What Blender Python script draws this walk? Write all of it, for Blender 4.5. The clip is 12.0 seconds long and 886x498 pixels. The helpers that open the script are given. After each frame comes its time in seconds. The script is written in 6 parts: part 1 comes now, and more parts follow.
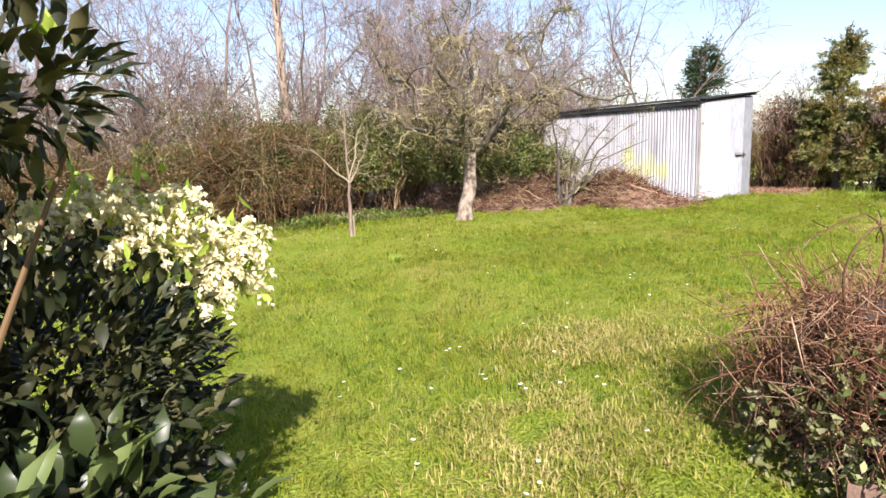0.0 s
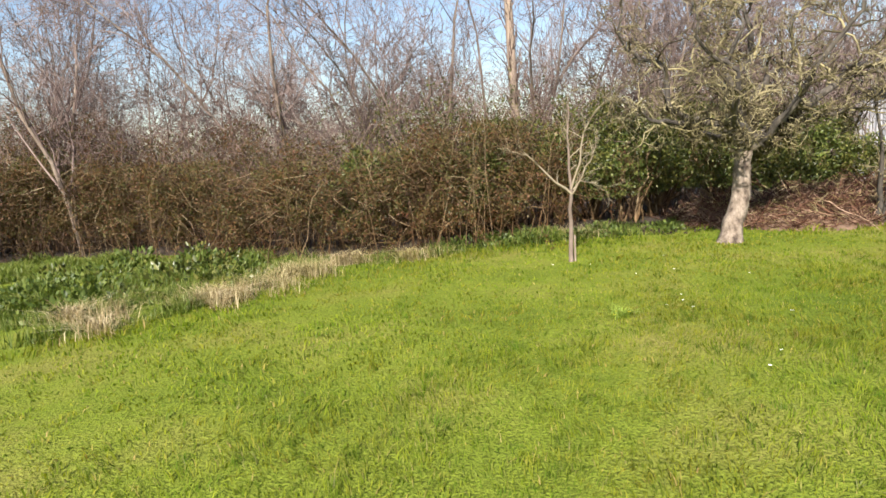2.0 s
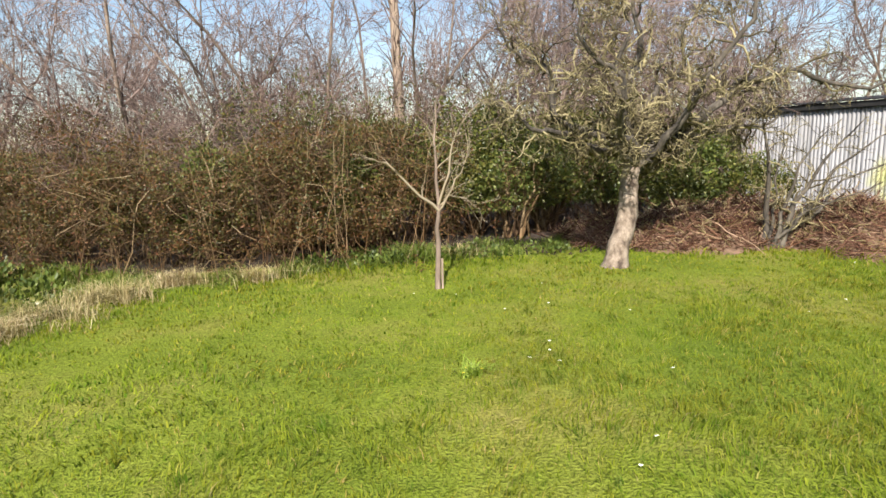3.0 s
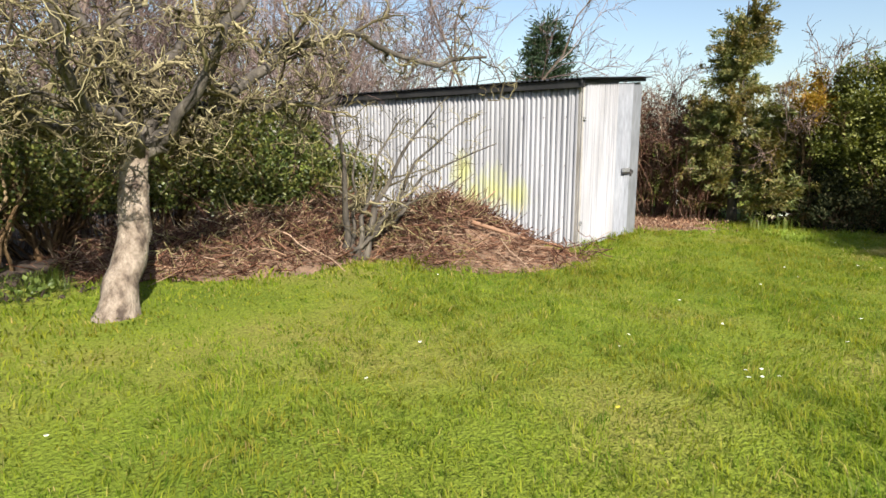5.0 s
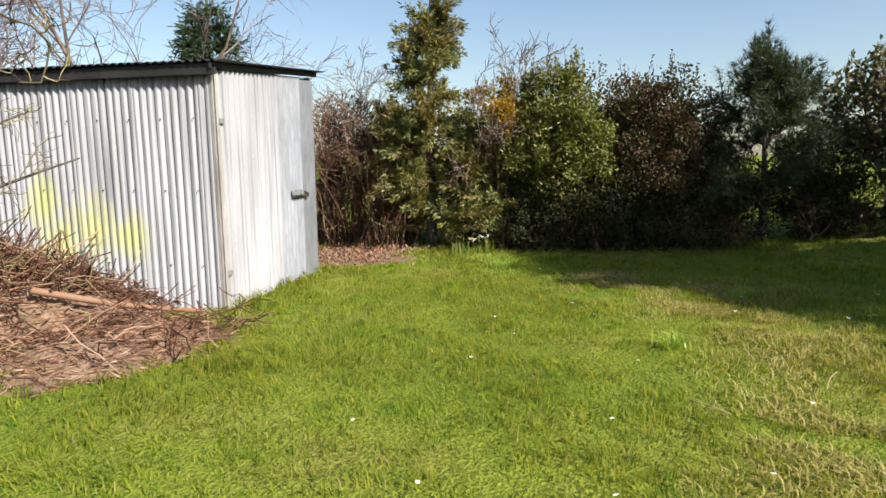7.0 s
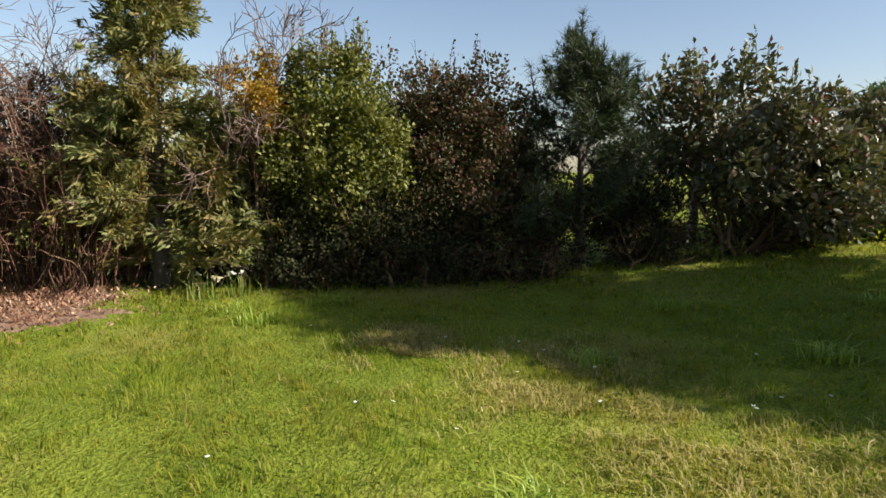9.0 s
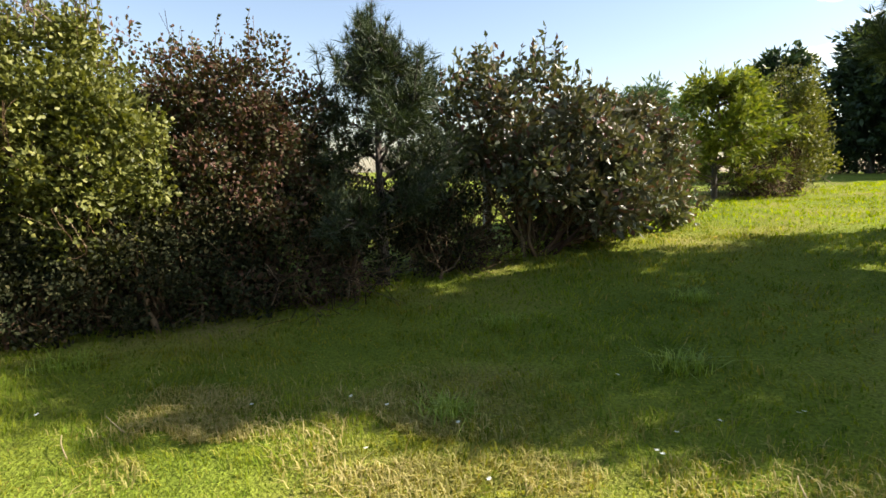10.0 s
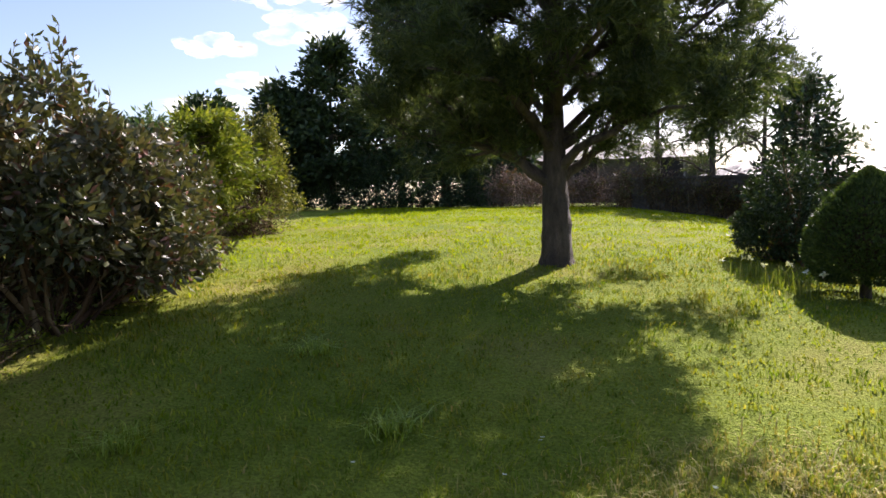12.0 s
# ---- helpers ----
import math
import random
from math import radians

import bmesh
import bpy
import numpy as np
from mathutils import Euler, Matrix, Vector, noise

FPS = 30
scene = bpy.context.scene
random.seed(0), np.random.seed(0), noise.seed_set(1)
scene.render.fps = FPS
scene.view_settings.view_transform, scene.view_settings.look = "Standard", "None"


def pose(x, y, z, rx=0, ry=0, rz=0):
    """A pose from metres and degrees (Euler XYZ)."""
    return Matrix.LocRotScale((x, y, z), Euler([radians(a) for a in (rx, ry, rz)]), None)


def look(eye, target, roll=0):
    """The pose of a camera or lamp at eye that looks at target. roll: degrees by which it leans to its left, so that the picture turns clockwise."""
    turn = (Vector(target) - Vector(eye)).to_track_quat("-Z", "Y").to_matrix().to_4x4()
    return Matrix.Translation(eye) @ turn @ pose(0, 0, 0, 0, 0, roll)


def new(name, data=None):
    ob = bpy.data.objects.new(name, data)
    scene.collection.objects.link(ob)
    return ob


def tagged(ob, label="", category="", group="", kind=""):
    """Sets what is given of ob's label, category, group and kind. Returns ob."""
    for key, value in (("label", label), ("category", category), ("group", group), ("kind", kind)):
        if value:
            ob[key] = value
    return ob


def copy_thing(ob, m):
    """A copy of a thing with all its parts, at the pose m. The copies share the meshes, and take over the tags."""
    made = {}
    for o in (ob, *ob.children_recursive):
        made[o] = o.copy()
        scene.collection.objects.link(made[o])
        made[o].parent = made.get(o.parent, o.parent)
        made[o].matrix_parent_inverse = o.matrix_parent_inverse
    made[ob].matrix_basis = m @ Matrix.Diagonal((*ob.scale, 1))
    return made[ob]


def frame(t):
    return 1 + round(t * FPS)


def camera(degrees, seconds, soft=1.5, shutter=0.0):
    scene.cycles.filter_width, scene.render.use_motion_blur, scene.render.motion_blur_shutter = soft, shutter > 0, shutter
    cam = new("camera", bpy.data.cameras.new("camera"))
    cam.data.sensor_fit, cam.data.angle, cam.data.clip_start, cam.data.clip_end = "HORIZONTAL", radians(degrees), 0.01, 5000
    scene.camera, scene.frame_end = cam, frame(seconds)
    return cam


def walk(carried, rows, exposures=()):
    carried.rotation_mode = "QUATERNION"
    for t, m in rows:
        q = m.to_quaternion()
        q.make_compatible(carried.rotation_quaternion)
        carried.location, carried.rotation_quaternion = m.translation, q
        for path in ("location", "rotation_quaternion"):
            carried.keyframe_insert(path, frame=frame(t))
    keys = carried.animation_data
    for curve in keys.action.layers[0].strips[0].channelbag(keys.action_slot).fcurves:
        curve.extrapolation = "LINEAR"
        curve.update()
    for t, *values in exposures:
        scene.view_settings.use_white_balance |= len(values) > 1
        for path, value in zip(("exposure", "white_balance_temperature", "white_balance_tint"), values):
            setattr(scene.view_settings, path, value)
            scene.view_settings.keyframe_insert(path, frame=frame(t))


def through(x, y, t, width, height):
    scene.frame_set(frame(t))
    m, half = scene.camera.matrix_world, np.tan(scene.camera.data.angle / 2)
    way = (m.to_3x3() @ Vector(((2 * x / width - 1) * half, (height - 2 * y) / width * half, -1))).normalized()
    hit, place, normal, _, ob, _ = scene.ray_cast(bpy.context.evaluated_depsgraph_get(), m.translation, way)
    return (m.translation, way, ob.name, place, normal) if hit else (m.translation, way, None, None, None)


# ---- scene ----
cam = camera(71.9, 12.0, 1.6)
PATH = [
    (0, (-0.445, -0.833, 1.465), (0.397, 0.95, 1.13), -2.1),
    (0.5, (-0.182, -0.297, 1.484), (0.567, 1.526, 1.144), -2.1),
    (1, (0.048, 0.137, 1.533), (0.49, 2.057, 1.192), -2.8),
    (1.5, (0.271, 0.64, 1.558), (0.511, 2.599, 1.232), -3.5),
    (2, (0.565, 1.176, 1.607), (0.635, 3.147, 1.279), -3.4),
    (2.5, (0.936, 1.752, 1.653), (0.986, 3.725, 1.326), -2.7),
    (3, (1.387, 2.393, 1.629), (1.743, 4.332, 1.293), -1.0),
    (3.5, (1.973, 2.851, 1.605), (2.558, 4.731, 1.257), -0.1),
    (3.7, (2.21, 3.02, 1.622), (2.917, 4.857, 1.267), -0.1),
    (5.3, (3.999, 4.563, 1.416), (5.415, 5.933, 1.07), -0.8),
    (5.5, (4.224, 4.683, 1.442), (5.667, 6.023, 1.091), -1.6),
    (6, (4.873, 4.895, 1.407), (6.4, 6.137, 1.055), -2.0),
    (6.5, (5.536, 5.071, 1.396), (7.293, 5.966, 1.064), -0.5),
    (6.7, (5.795, 5.156, 1.408), (7.605, 5.948, 1.094), -0.4),
    (8.3, (7.622, 5.292, 1.4), (9.548, 5.751, 1.115), 1.3),
    (8.5, (7.89, 5.361, 1.388), (9.85, 5.65, 1.111), 1.6),
    (9, (8.482, 5.496, 1.358), (10.464, 5.556, 1.101), 1.1),
    (9.5, (9.016, 5.67, 1.388), (10.979, 5.401, 1.116), 1.0),
    (10, (9.548, 5.746, 1.391), (11.408, 5.053, 1.142), -0.1),
    (10.5, (10.043, 5.92, 1.397), (11.725, 4.861, 1.178), -0.3),
    (11, (10.485, 6.063, 1.415), (11.921, 4.689, 1.195), -0.3),
    (11.5, (10.901, 6.078, 1.441), (11.99, 4.411, 1.248), -0.4),
    (12, (11.229, 6.21, 1.451), (11.811, 4.302, 1.304), -1.3),
]
EXPOSURE = [(0.0, 1.45, 6350, 20), (1.0, 1.3, 6450, 17), (2.0, 1.15, 6550, 13), (3.5, 1.1, 6600, 12), (5.5, 1.1, 6500, 11), (6.7, 1.05, 6500, 11), (8.5, 0.7, 6550, 14),
            (9.5, 1.25, 6800, 15), (10.5, 1.6, 6850, 17), (11.2, 1.62, 6850, 22), (12.0, 1.32, 6450, 26)]
walk(cam, [(t, look(eye, target, roll)) for t, eye, target, roll in PATH], EXPOSURE)

# ---------------------------------------------------------------- light
SHADE = Vector((0.3, 0.954, -0.78)).normalized()      # the way the sunlight travels
sun_data = bpy.data.lights.new("sun", "SUN")
sun_data.energy, sun_data.angle, sun_data.color = 5.0, radians(0.55), (1.0, 0.945, 0.86)
sun = new("sun", sun_data)
sun.matrix_world = look((0, 0, 30), Vector((0, 0, 30)) + SHADE)
world = bpy.data.worlds.new("sky")
scene.world = world
world.use_nodes = True
wn = world.node_tree.nodes
sky = wn.new("ShaderNodeTexSky")
sky.sky_type, sky.sun_disc = "NISHITA", False
sky.sun_elevation, sky.sun_rotation = radians(38), radians(197.5)
sky.air_density, sky.dust_density, sky.ozone_density = 1.1, 0.9, 1.4
world.node_tree.links.new(sky.outputs[0], wn["Background"].inputs[0])
wn["Background"].inputs[1].default_value = 0.08


# ---------------------------------------------------------------- materials
def material(name):
    m = bpy.data.materials.new(name)
    m.use_nodes = True
    nt = m.node_tree
    return m, nt, nt.nodes["Principled BSDF"]


def ramp(nt, fac, stops):
    r = nt.nodes.new("ShaderNodeValToRGB")
    el = r.color_ramp.elements
    while len(el) < len(stops):
        el.new(0.5)
    for e, (p, c) in zip(el, stops):
        e.position, e.color = p, (*c, 1)
    nt.links.new(fac, r.inputs[0])
    return r.outputs[0]


def noise_fac(nt, scale, detail=4, coord="Object", stretch=(1, 1, 1), rough=0.55):
    tc = nt.nodes.new("ShaderNodeTexCoord")
    mp = nt.nodes.new("ShaderNodeMapping")
    mp.inputs["Scale"].default_value = stretch
    n = nt.nodes.new("ShaderNodeTexNoise")
    n.inputs["Scale"].default_value, n.inputs["Detail"].default_value, n.inputs["Roughness"].default_value = scale, detail, rough
    nt.links.new(tc.outputs[coord], mp.inputs[0])
    nt.links.new(mp.outputs[0], n.inputs[0])
    return n.outputs[0]


def mix(nt, fac, a, b, how="MIX"):
    n = nt.nodes.new("ShaderNodeMix")
    n.data_type, n.blend_type = "RGBA", how
    for sock, v in ((n.inputs[0], fac), (n.inputs[6], a), (n.inputs[7], b)):
        if isinstance(v, (int, float)):
            sock.default_value = v
        elif isinstance(v, tuple):
            sock.default_value = (*v, 1)
        else:
            nt.links.new(v, sock)
    return n.outputs[2]


def bump(nt, bsdf, fac, strength, dist=0.01):
    b = nt.nodes.new("ShaderNodeBump")
    b.inputs["Strength"].default_value, b.inputs["Distance"].default_value = strength, dist
    nt.links.new(fac, b.inputs["Height"])
    nt.links.new(b.outputs[0], bsdf.inputs["Normal"])


def leafy(name, stops, rough=0.5, through=0.3, patch=1.2, patch_to=(0.75, 0.8, 0.6), spec=0.4, fine=0.0):
    """Leaves, needles or blades: a colour for each, patches over the whole, some light let through."""
    m, nt, b = material(name)
    geo = nt.nodes.new("ShaderNodeNewGeometry")
    col = ramp(nt, geo.outputs["Random Per Island"], stops)
    pf = ramp(nt, noise_fac(nt, patch, 3), [(0.38, (0, 0, 0)), (0.62, (1, 1, 1))])
    col = mix(nt, pf, col, mix(nt, 1.0, col, patch_to, "MULTIPLY"))
    if fine:
        tuft = ramp(nt, noise_fac(nt, fine, 3), [(0.38, (0.6, 0.76, 0.85)), (0.5, (1.0, 1.0, 1.0)), (0.62, (1.32, 1.2, 1.3))])
        col = mix(nt, 1.0, col, tuft, "MULTIPLY")
    nt.links.new(col, b.inputs["Base Color"])
    b.inputs["Roughness"].default_value = rough
    b.inputs["Specular IOR Level"].default_value = spec
    tr = nt.nodes.new("ShaderNodeBsdfTranslucent")
    nt.links.new(mix(nt, 1.0, col, (1.2, 1.2, 0.42), "MULTIPLY"), tr.inputs[0])
    ms = nt.nodes.new("ShaderNodeMixShader")
    ms.inputs[0].default_value = through
    nt.links.new(b.outputs[0], ms.inputs[1])
    nt.links.new(tr.outputs[0], ms.inputs[2])
    nt.links.new(ms.outputs[0], nt.nodes["Material Output"].inputs[0])
    return m


def solid(name, stops, scale, rough=0.85, stretch=(1, 1, 1), bumps=0.4, dist=0.01, metal=0.0, fine=6.0):
    """Bark, wood, soil, paint: two scales of noise over a ramp of colours."""
    m, nt, b = material(name)
    f1 = noise_fac(nt, scale, 6, stretch=stretch)
    f2 = noise_fac(nt, scale * fine, 3, stretch=stretch)
    col = ramp(nt, f1, stops)
    col = mix(nt, 0.5, col, mix(nt, 1.0, col, ramp(nt, f2, [(0.3, (0.55, 0.55, 0.55)), (0.7, (1.3, 1.3, 1.3))]), "MULTIPLY"))
    nt.links.new(col, b.inputs["Base Color"])
    b.inputs["Roughness"].default_value, b.inputs["Metallic"].default_value = rough, metal
    if bumps:
        bump(nt, b, f2, bumps, dist)
    return m


M_BLADE = leafy("grass_blades", [(0.0, (0.125, 0.195, 0.016)), (0.45, (0.20, 0.27, 0.022)), (0.8, (0.255, 0.305, 0.036)), (0.94, (0.29, 0.30, 0.07)), (1.0, (0.38, 0.34, 0.13))],
                0.75, 0.5, 0.8, (0.98, 0.82, 0.95), 0.06, 8.0)
M_FAR = leafy("far_grass_blades", [(0.0, (0.17, 0.26, 0.005)), (0.6, (0.24, 0.31, 0.007)), (1.0, (0.31, 0.34, 0.014))], 0.8, 0.55, 0.5, (0.92, 0.9, 0.8), 0.05)
M_LONG = leafy("long_grass", [(0.0, (0.08, 0.125, 0.018)), (0.6, (0.17, 0.225, 0.035)), (1.0, (0.30, 0.30, 0.10))], 0.5, 0.35)
M_STRAW = leafy("dry_straw", [(0.0, (0.22, 0.16, 0.075)), (0.55, (0.46, 0.36, 0.20)), (1.0, (0.66, 0.56, 0.37))], 0.7, 0.2)
M_WEED = leafy("weed_leaves", [(0.0, (0.045, 0.075, 0.012)), (0.6, (0.10, 0.14, 0.028)), (1.0, (0.18, 0.22, 0.05))], 0.5, 0.3)
M_OLIVE = leafy("olive_leaves", [(0.0, (0.035, 0.042, 0.012)), (0.4, (0.105, 0.105, 0.026)), (0.65, (0.15, 0.10, 0.036)), (1.0, (0.16, 0.07, 0.036))], 0.55, 0.25, 0.9, (0.9, 0.7, 0.6))
M_IVY = leafy("ivy_leaves", [(0.0, (0.03, 0.048, 0.011)), (0.5, (0.08, 0.108, 0.024)), (1.0, (0.19, 0.20, 0.055))], 0.38, 0.2, 1.0, (0.9, 0.7, 0.6))
M_PRIVET = leafy("privet_leaves", [(0.0, (0.085, 0.10, 0.022)), (0.5, (0.18, 0.195, 0.045)), (1.0, (0.30, 0.295, 0.085))], 0.5, 0.28, 1.6, (0.55, 0.58, 0.45), 0.3)
M_ORANGE = leafy("orange_leaves", [(0.0, (0.28, 0.13, 0.02)), (0.6, (0.42, 0.24, 0.03)), (1.0, (0.36, 0.30, 0.05))], 0.5, 0.35)
M_BEECH = leafy("russet_leaves", [(0.0, (0.05, 0.055, 0.022)), (0.4, (0.09, 0.10, 0.038)), (0.7, (0.10, 0.06, 0.04)), (1.0, (0.145, 0.075, 0.052))], 0.6, 0.2, 1.0, (0.75, 0.65, 0.65), 0.15)
M_PHOT = leafy("photinia_leaves", [(0.0, (0.06, 0.075, 0.035)), (0.5, (0.12, 0.14, 0.065)), (0.88, (0.18, 0.18, 0.10)), (0.93, (0.15, 0.085, 0.06)), (1.0, (0.22, 0.105, 0.075))], 0.4, 0.16, 1.2, (0.95, 0.8, 0.85), 0.38)
M_LAUREL = leafy("laurel_leaves", [(0.0, (0.012, 0.022, 0.008)), (0.6, (0.033, 0.038, 0.015)), (1.0, (0.10, 0.105, 0.045))], 0.5, 0.1, 3.0, (0.9, 0.75, 0.7), 0.32)
M_LAURELGREEN = leafy("green_laurel_leaves", [(0.0, (0.03, 0.045, 0.014)), (0.6, (0.07, 0.095, 0.03)), (1.0, (0.15, 0.19, 0.06))], 0.42, 0.15, 3.0, (0.8, 0.8, 0.75), 0.4)
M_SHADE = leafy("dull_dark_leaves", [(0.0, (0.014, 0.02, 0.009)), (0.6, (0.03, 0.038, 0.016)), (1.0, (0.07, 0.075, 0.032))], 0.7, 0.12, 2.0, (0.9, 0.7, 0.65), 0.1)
M_YOUNG = leafy("young_leaves", [(0.0, (0.22, 0.33, 0.04)), (1.0, (0.42, 0.50, 0.10))], 0.4, 0.4, 3.0)
M_PETAL = leafy("cream_petals", [(0.0, (0.60, 0.54, 0.32)), (1.0, (0.74, 0.69, 0.50))], 0.6, 0.3, 3.0, (0.95, 0.95, 0.85))
M_WHITE = leafy("white_petals", [(0.0, (0.8, 0.8, 0.78)), (1.0, (0.88, 0.88, 0.86))], 0.6, 0.2)
M_YELLOW = leafy("yellow_petals", [(0.0, (0.75, 0.55, 0.04)), (1.0, (0.8, 0.65, 0.08))], 0.6, 0.2)
M_PINE = leafy("pine_needles", [(0.0, (0.035, 0.06, 0.028)), (0.6, (0.08, 0.11, 0.05)), (1.0, (0.15, 0.175, 0.08))], 0.5, 0.42, 0.8)
M_PINEDARK = leafy("dark_pine_needles", [(0.0, (0.018, 0.032, 0.014)), (0.6, (0.04, 0.06, 0.024)), (1.0, (0.09, 0.11, 0.045))], 0.5, 0.18, 0.8)
M_CYP = leafy("cypress_sprays", [(0.0, (0.07, 0.10, 0.028)), (0.6, (0.16, 0.19, 0.055)), (1.0, (0.26, 0.25, 0.09))], 0.6, 0.25, 1.5, (1.0, 0.68, 0.55))
M_CYPDARK = leafy("dark_cypress_sprays", [(0.0, (0.02, 0.04, 0.02)), (0.7, (0.04, 0.07, 0.03)), (1.0, (0.08, 0.12, 0.05))], 0.6, 0.15)
M_CYPGREEN = leafy("clipped_green_sprays", [(0.0, (0.035, 0.065, 0.02)), (0.7, (0.08, 0.13, 0.035)), (1.0, (0.15, 0.21, 0.06))], 0.6, 0.2)
M_GOLD = leafy("golden_sprays", [(0.0, (0.11, 0.15, 0.02)), (0.6, (0.20, 0.24, 0.035)), (1.0, (0.33, 0.34, 0.07))], 0.6, 0.28)
M_BLUE = leafy("blue_green_sprays", [(0.0, (0.06, 0.11, 0.055)), (1.0, (0.13, 0.20, 0.10))], 0.6, 0.2)
M_DRY = leafy("dry_stems", [(0.0, (0.10, 0.05, 0.03)), (0.45, (0.20, 0.11, 0.07)), (0.8, (0.32, 0.21, 0.13)), (1.0, (0.45, 0.34, 0.24))], 0.8, 0.0, 1.2, (0.85, 0.7, 0.62), 0.2)
M_BRACKEN = leafy("dead_bracken_stems", [(0.0, (0.06, 0.03, 0.02)), (0.5, (0.15, 0.08, 0.052)), (0.85, (0.29, 0.185, 0.125)), (1.0, (0.46, 0.35, 0.25))], 0.8, 0.0, 3.0, (0.6, 0.45, 0.4), 0.2)
M_FERN = leafy("dead_fern_stems", [(0.0, (0.09, 0.04, 0.022)), (0.5, (0.22, 0.115, 0.065)), (0.85, (0.36, 0.23, 0.14)), (1.0, (0.52, 0.39, 0.27))], 0.8, 0.0, 3.0, (0.65, 0.5, 0.45), 0.2)
M_VARIEGATED = leafy("variegated_ivy_leaves", [(0.0, (0.05, 0.07, 0.02)), (0.5, (0.13, 0.15, 0.05)), (1.0, (0.34, 0.34, 0.19))], 0.45, 0.15, 4.0, (0.8, 0.75, 0.7), 0.3)
M_TWIG = leafy("twig_bark", [(0.0, (0.075, 0.05, 0.04)), (0.5, (0.15, 0.105, 0.085)), (1.0, (0.30, 0.22, 0.18))], 0.85, 0.0, 0.4, (0.85, 0.78, 0.72), 0.2)
M_HAZE = leafy("fine_tree_twigs", [(0.0, (0.11, 0.08, 0.07)), (0.5, (0.20, 0.15, 0.135)), (1.0, (0.34, 0.27, 0.24))], 0.85, 0.0, 0.35, (0.8, 0.72, 0.68), 0.2)
M_CANE = leafy("cane_bark", [(0.0, (0.03, 0.018, 0.01)), (0.55, (0.095, 0.06, 0.032)), (0.85, (0.17, 0.12, 0.062)), (1.0, (0.34, 0.27, 0.17))], 0.8, 0.0, 0.8, (0.85, 0.7, 0.6), 0.2)
M_PALETWIG = leafy("pale_sapling_bark", [(0.0, (0.14, 0.115, 0.08)), (1.0, (0.36, 0.31, 0.22))], 0.9, 0.0, 3.0, (0.8, 0.75, 0.68), 0.2)
M_LICHEN = leafy("lichen_twigs", [(0.0, (0.055, 0.045, 0.03)), (0.5, (0.15, 0.125, 0.07)), (1.0, (0.42, 0.37, 0.21))], 0.9, 0.0, 2.0, (0.7, 0.68, 0.6), 0.2)
M_BARK = solid("grey_bark", [(0.3, (0.035, 0.03, 0.024)), (0.55, (0.085, 0.072, 0.056)), (0.75, (0.20, 0.175, 0.135))], 9, 0.9, (1, 1, 0.3), 0.8, 0.02)
M_PALE = solid("pale_flaky_bark", [(0.36, (0.06, 0.042, 0.03)), (0.46, (0.17, 0.13, 0.095)), (0.66, (0.34, 0.28, 0.215))], 9, 0.9, (1, 1, 0.6), 0.9, 0.02)
M_TAN = solid("tan_bark", [(0.3, (0.10, 0.075, 0.055)), (0.55, (0.20, 0.15, 0.115)), (0.75, (0.32, 0.26, 0.20))], 7, 0.9, (1, 1, 0.3), 0.6, 0.01)
M_POLE = solid("bleached_wood", [(0.3, (0.20, 0.15, 0.11)), (0.7, (0.36, 0.28, 0.21))], 5, 0.9, (1, 1, 0.2))
M_PINEBARK = solid("pine_bark", [(0.3, (0.035, 0.028, 0.024)), (0.6, (0.10, 0.08, 0.065)), (0.8, (0.17, 0.13, 0.10))], 9, 0.95, (1, 1, 0.35), 1.0, 0.03)
M_SOIL = solid("red_brown_soil", [(0.3, (0.12, 0.075, 0.048)), (0.6, (0.26, 0.165, 0.105)), (0.8, (0.38, 0.27, 0.18))], 5, 0.95, bumps=0.9, dist=0.03)
# leaf litter; the same dark colour stands in for shade in bush cores
M_LITTERSHADE = solid("litter_and_shade_dark", [(0.3, (0.025, 0.017, 0.012)), (0.6, (0.06, 0.04, 0.026)), (0.8, (0.12, 0.082, 0.052))], 7, 0.95, bumps=0.9, dist=0.03)
M_TAR = solid("black_tarred_sheet", [(0.3, (0.012, 0.012, 0.013)), (0.7, (0.035, 0.034, 0.033))], 4, 0.75, bumps=0.2)
M_TIMBER = solid("grey_timber", [(0.3, (0.20, 0.18, 0.16)), (0.7, (0.42, 0.40, 0.37))], 8, 0.85, (1, 1, 0.15))
M_IRON = solid("dark_iron", [(0.3, (0.06, 0.055, 0.05)), (0.7, (0.16, 0.14, 0.125))], 20, 0.55, metal=0.7)
M_RUST = solid("rusty_iron", [(0.3, (0.07, 0.045, 0.03)), (0.6, (0.15, 0.09, 0.06)), (0.8, (0.24, 0.16, 0.11))], 12, 0.85)
M_STONE = solid("dark_rubble_wall", [(0.3, (0.06, 0.055, 0.05)), (0.6, (0.13, 0.12, 0.11)), (0.8, (0.22, 0.20, 0.18))], 3, 0.95, bumps=0.8, dist=0.05)
M_ROOF = solid("slate_roof", [(0.3, (0.05, 0.048, 0.05)), (0.7, (0.12, 0.11, 0.11))], 2, 0.7, (1, 1, 1), 0.4)
M_DRYTURF = leafy("dry_lawn_blades", [(0.0, (0.28, 0.26, 0.06)), (0.5, (0.40, 0.34, 0.11)), (1.0, (0.52, 0.43, 0.20))], 0.7, 0.35)
M_CLOUD, cnt, cb = material("cloud_white")
cb.inputs["Base Color"].default_value = (0.9, 0.9, 0.9, 1)
cb.inputs["Roughness"].default_value = 1
# faint glow of its own stands in for sunlight scattered in the cloud
cb.inputs["Emission Color"].default_value = (1, 0.98, 0.95, 1)
cb.inputs["Emission Strength"].default_value = 0.3
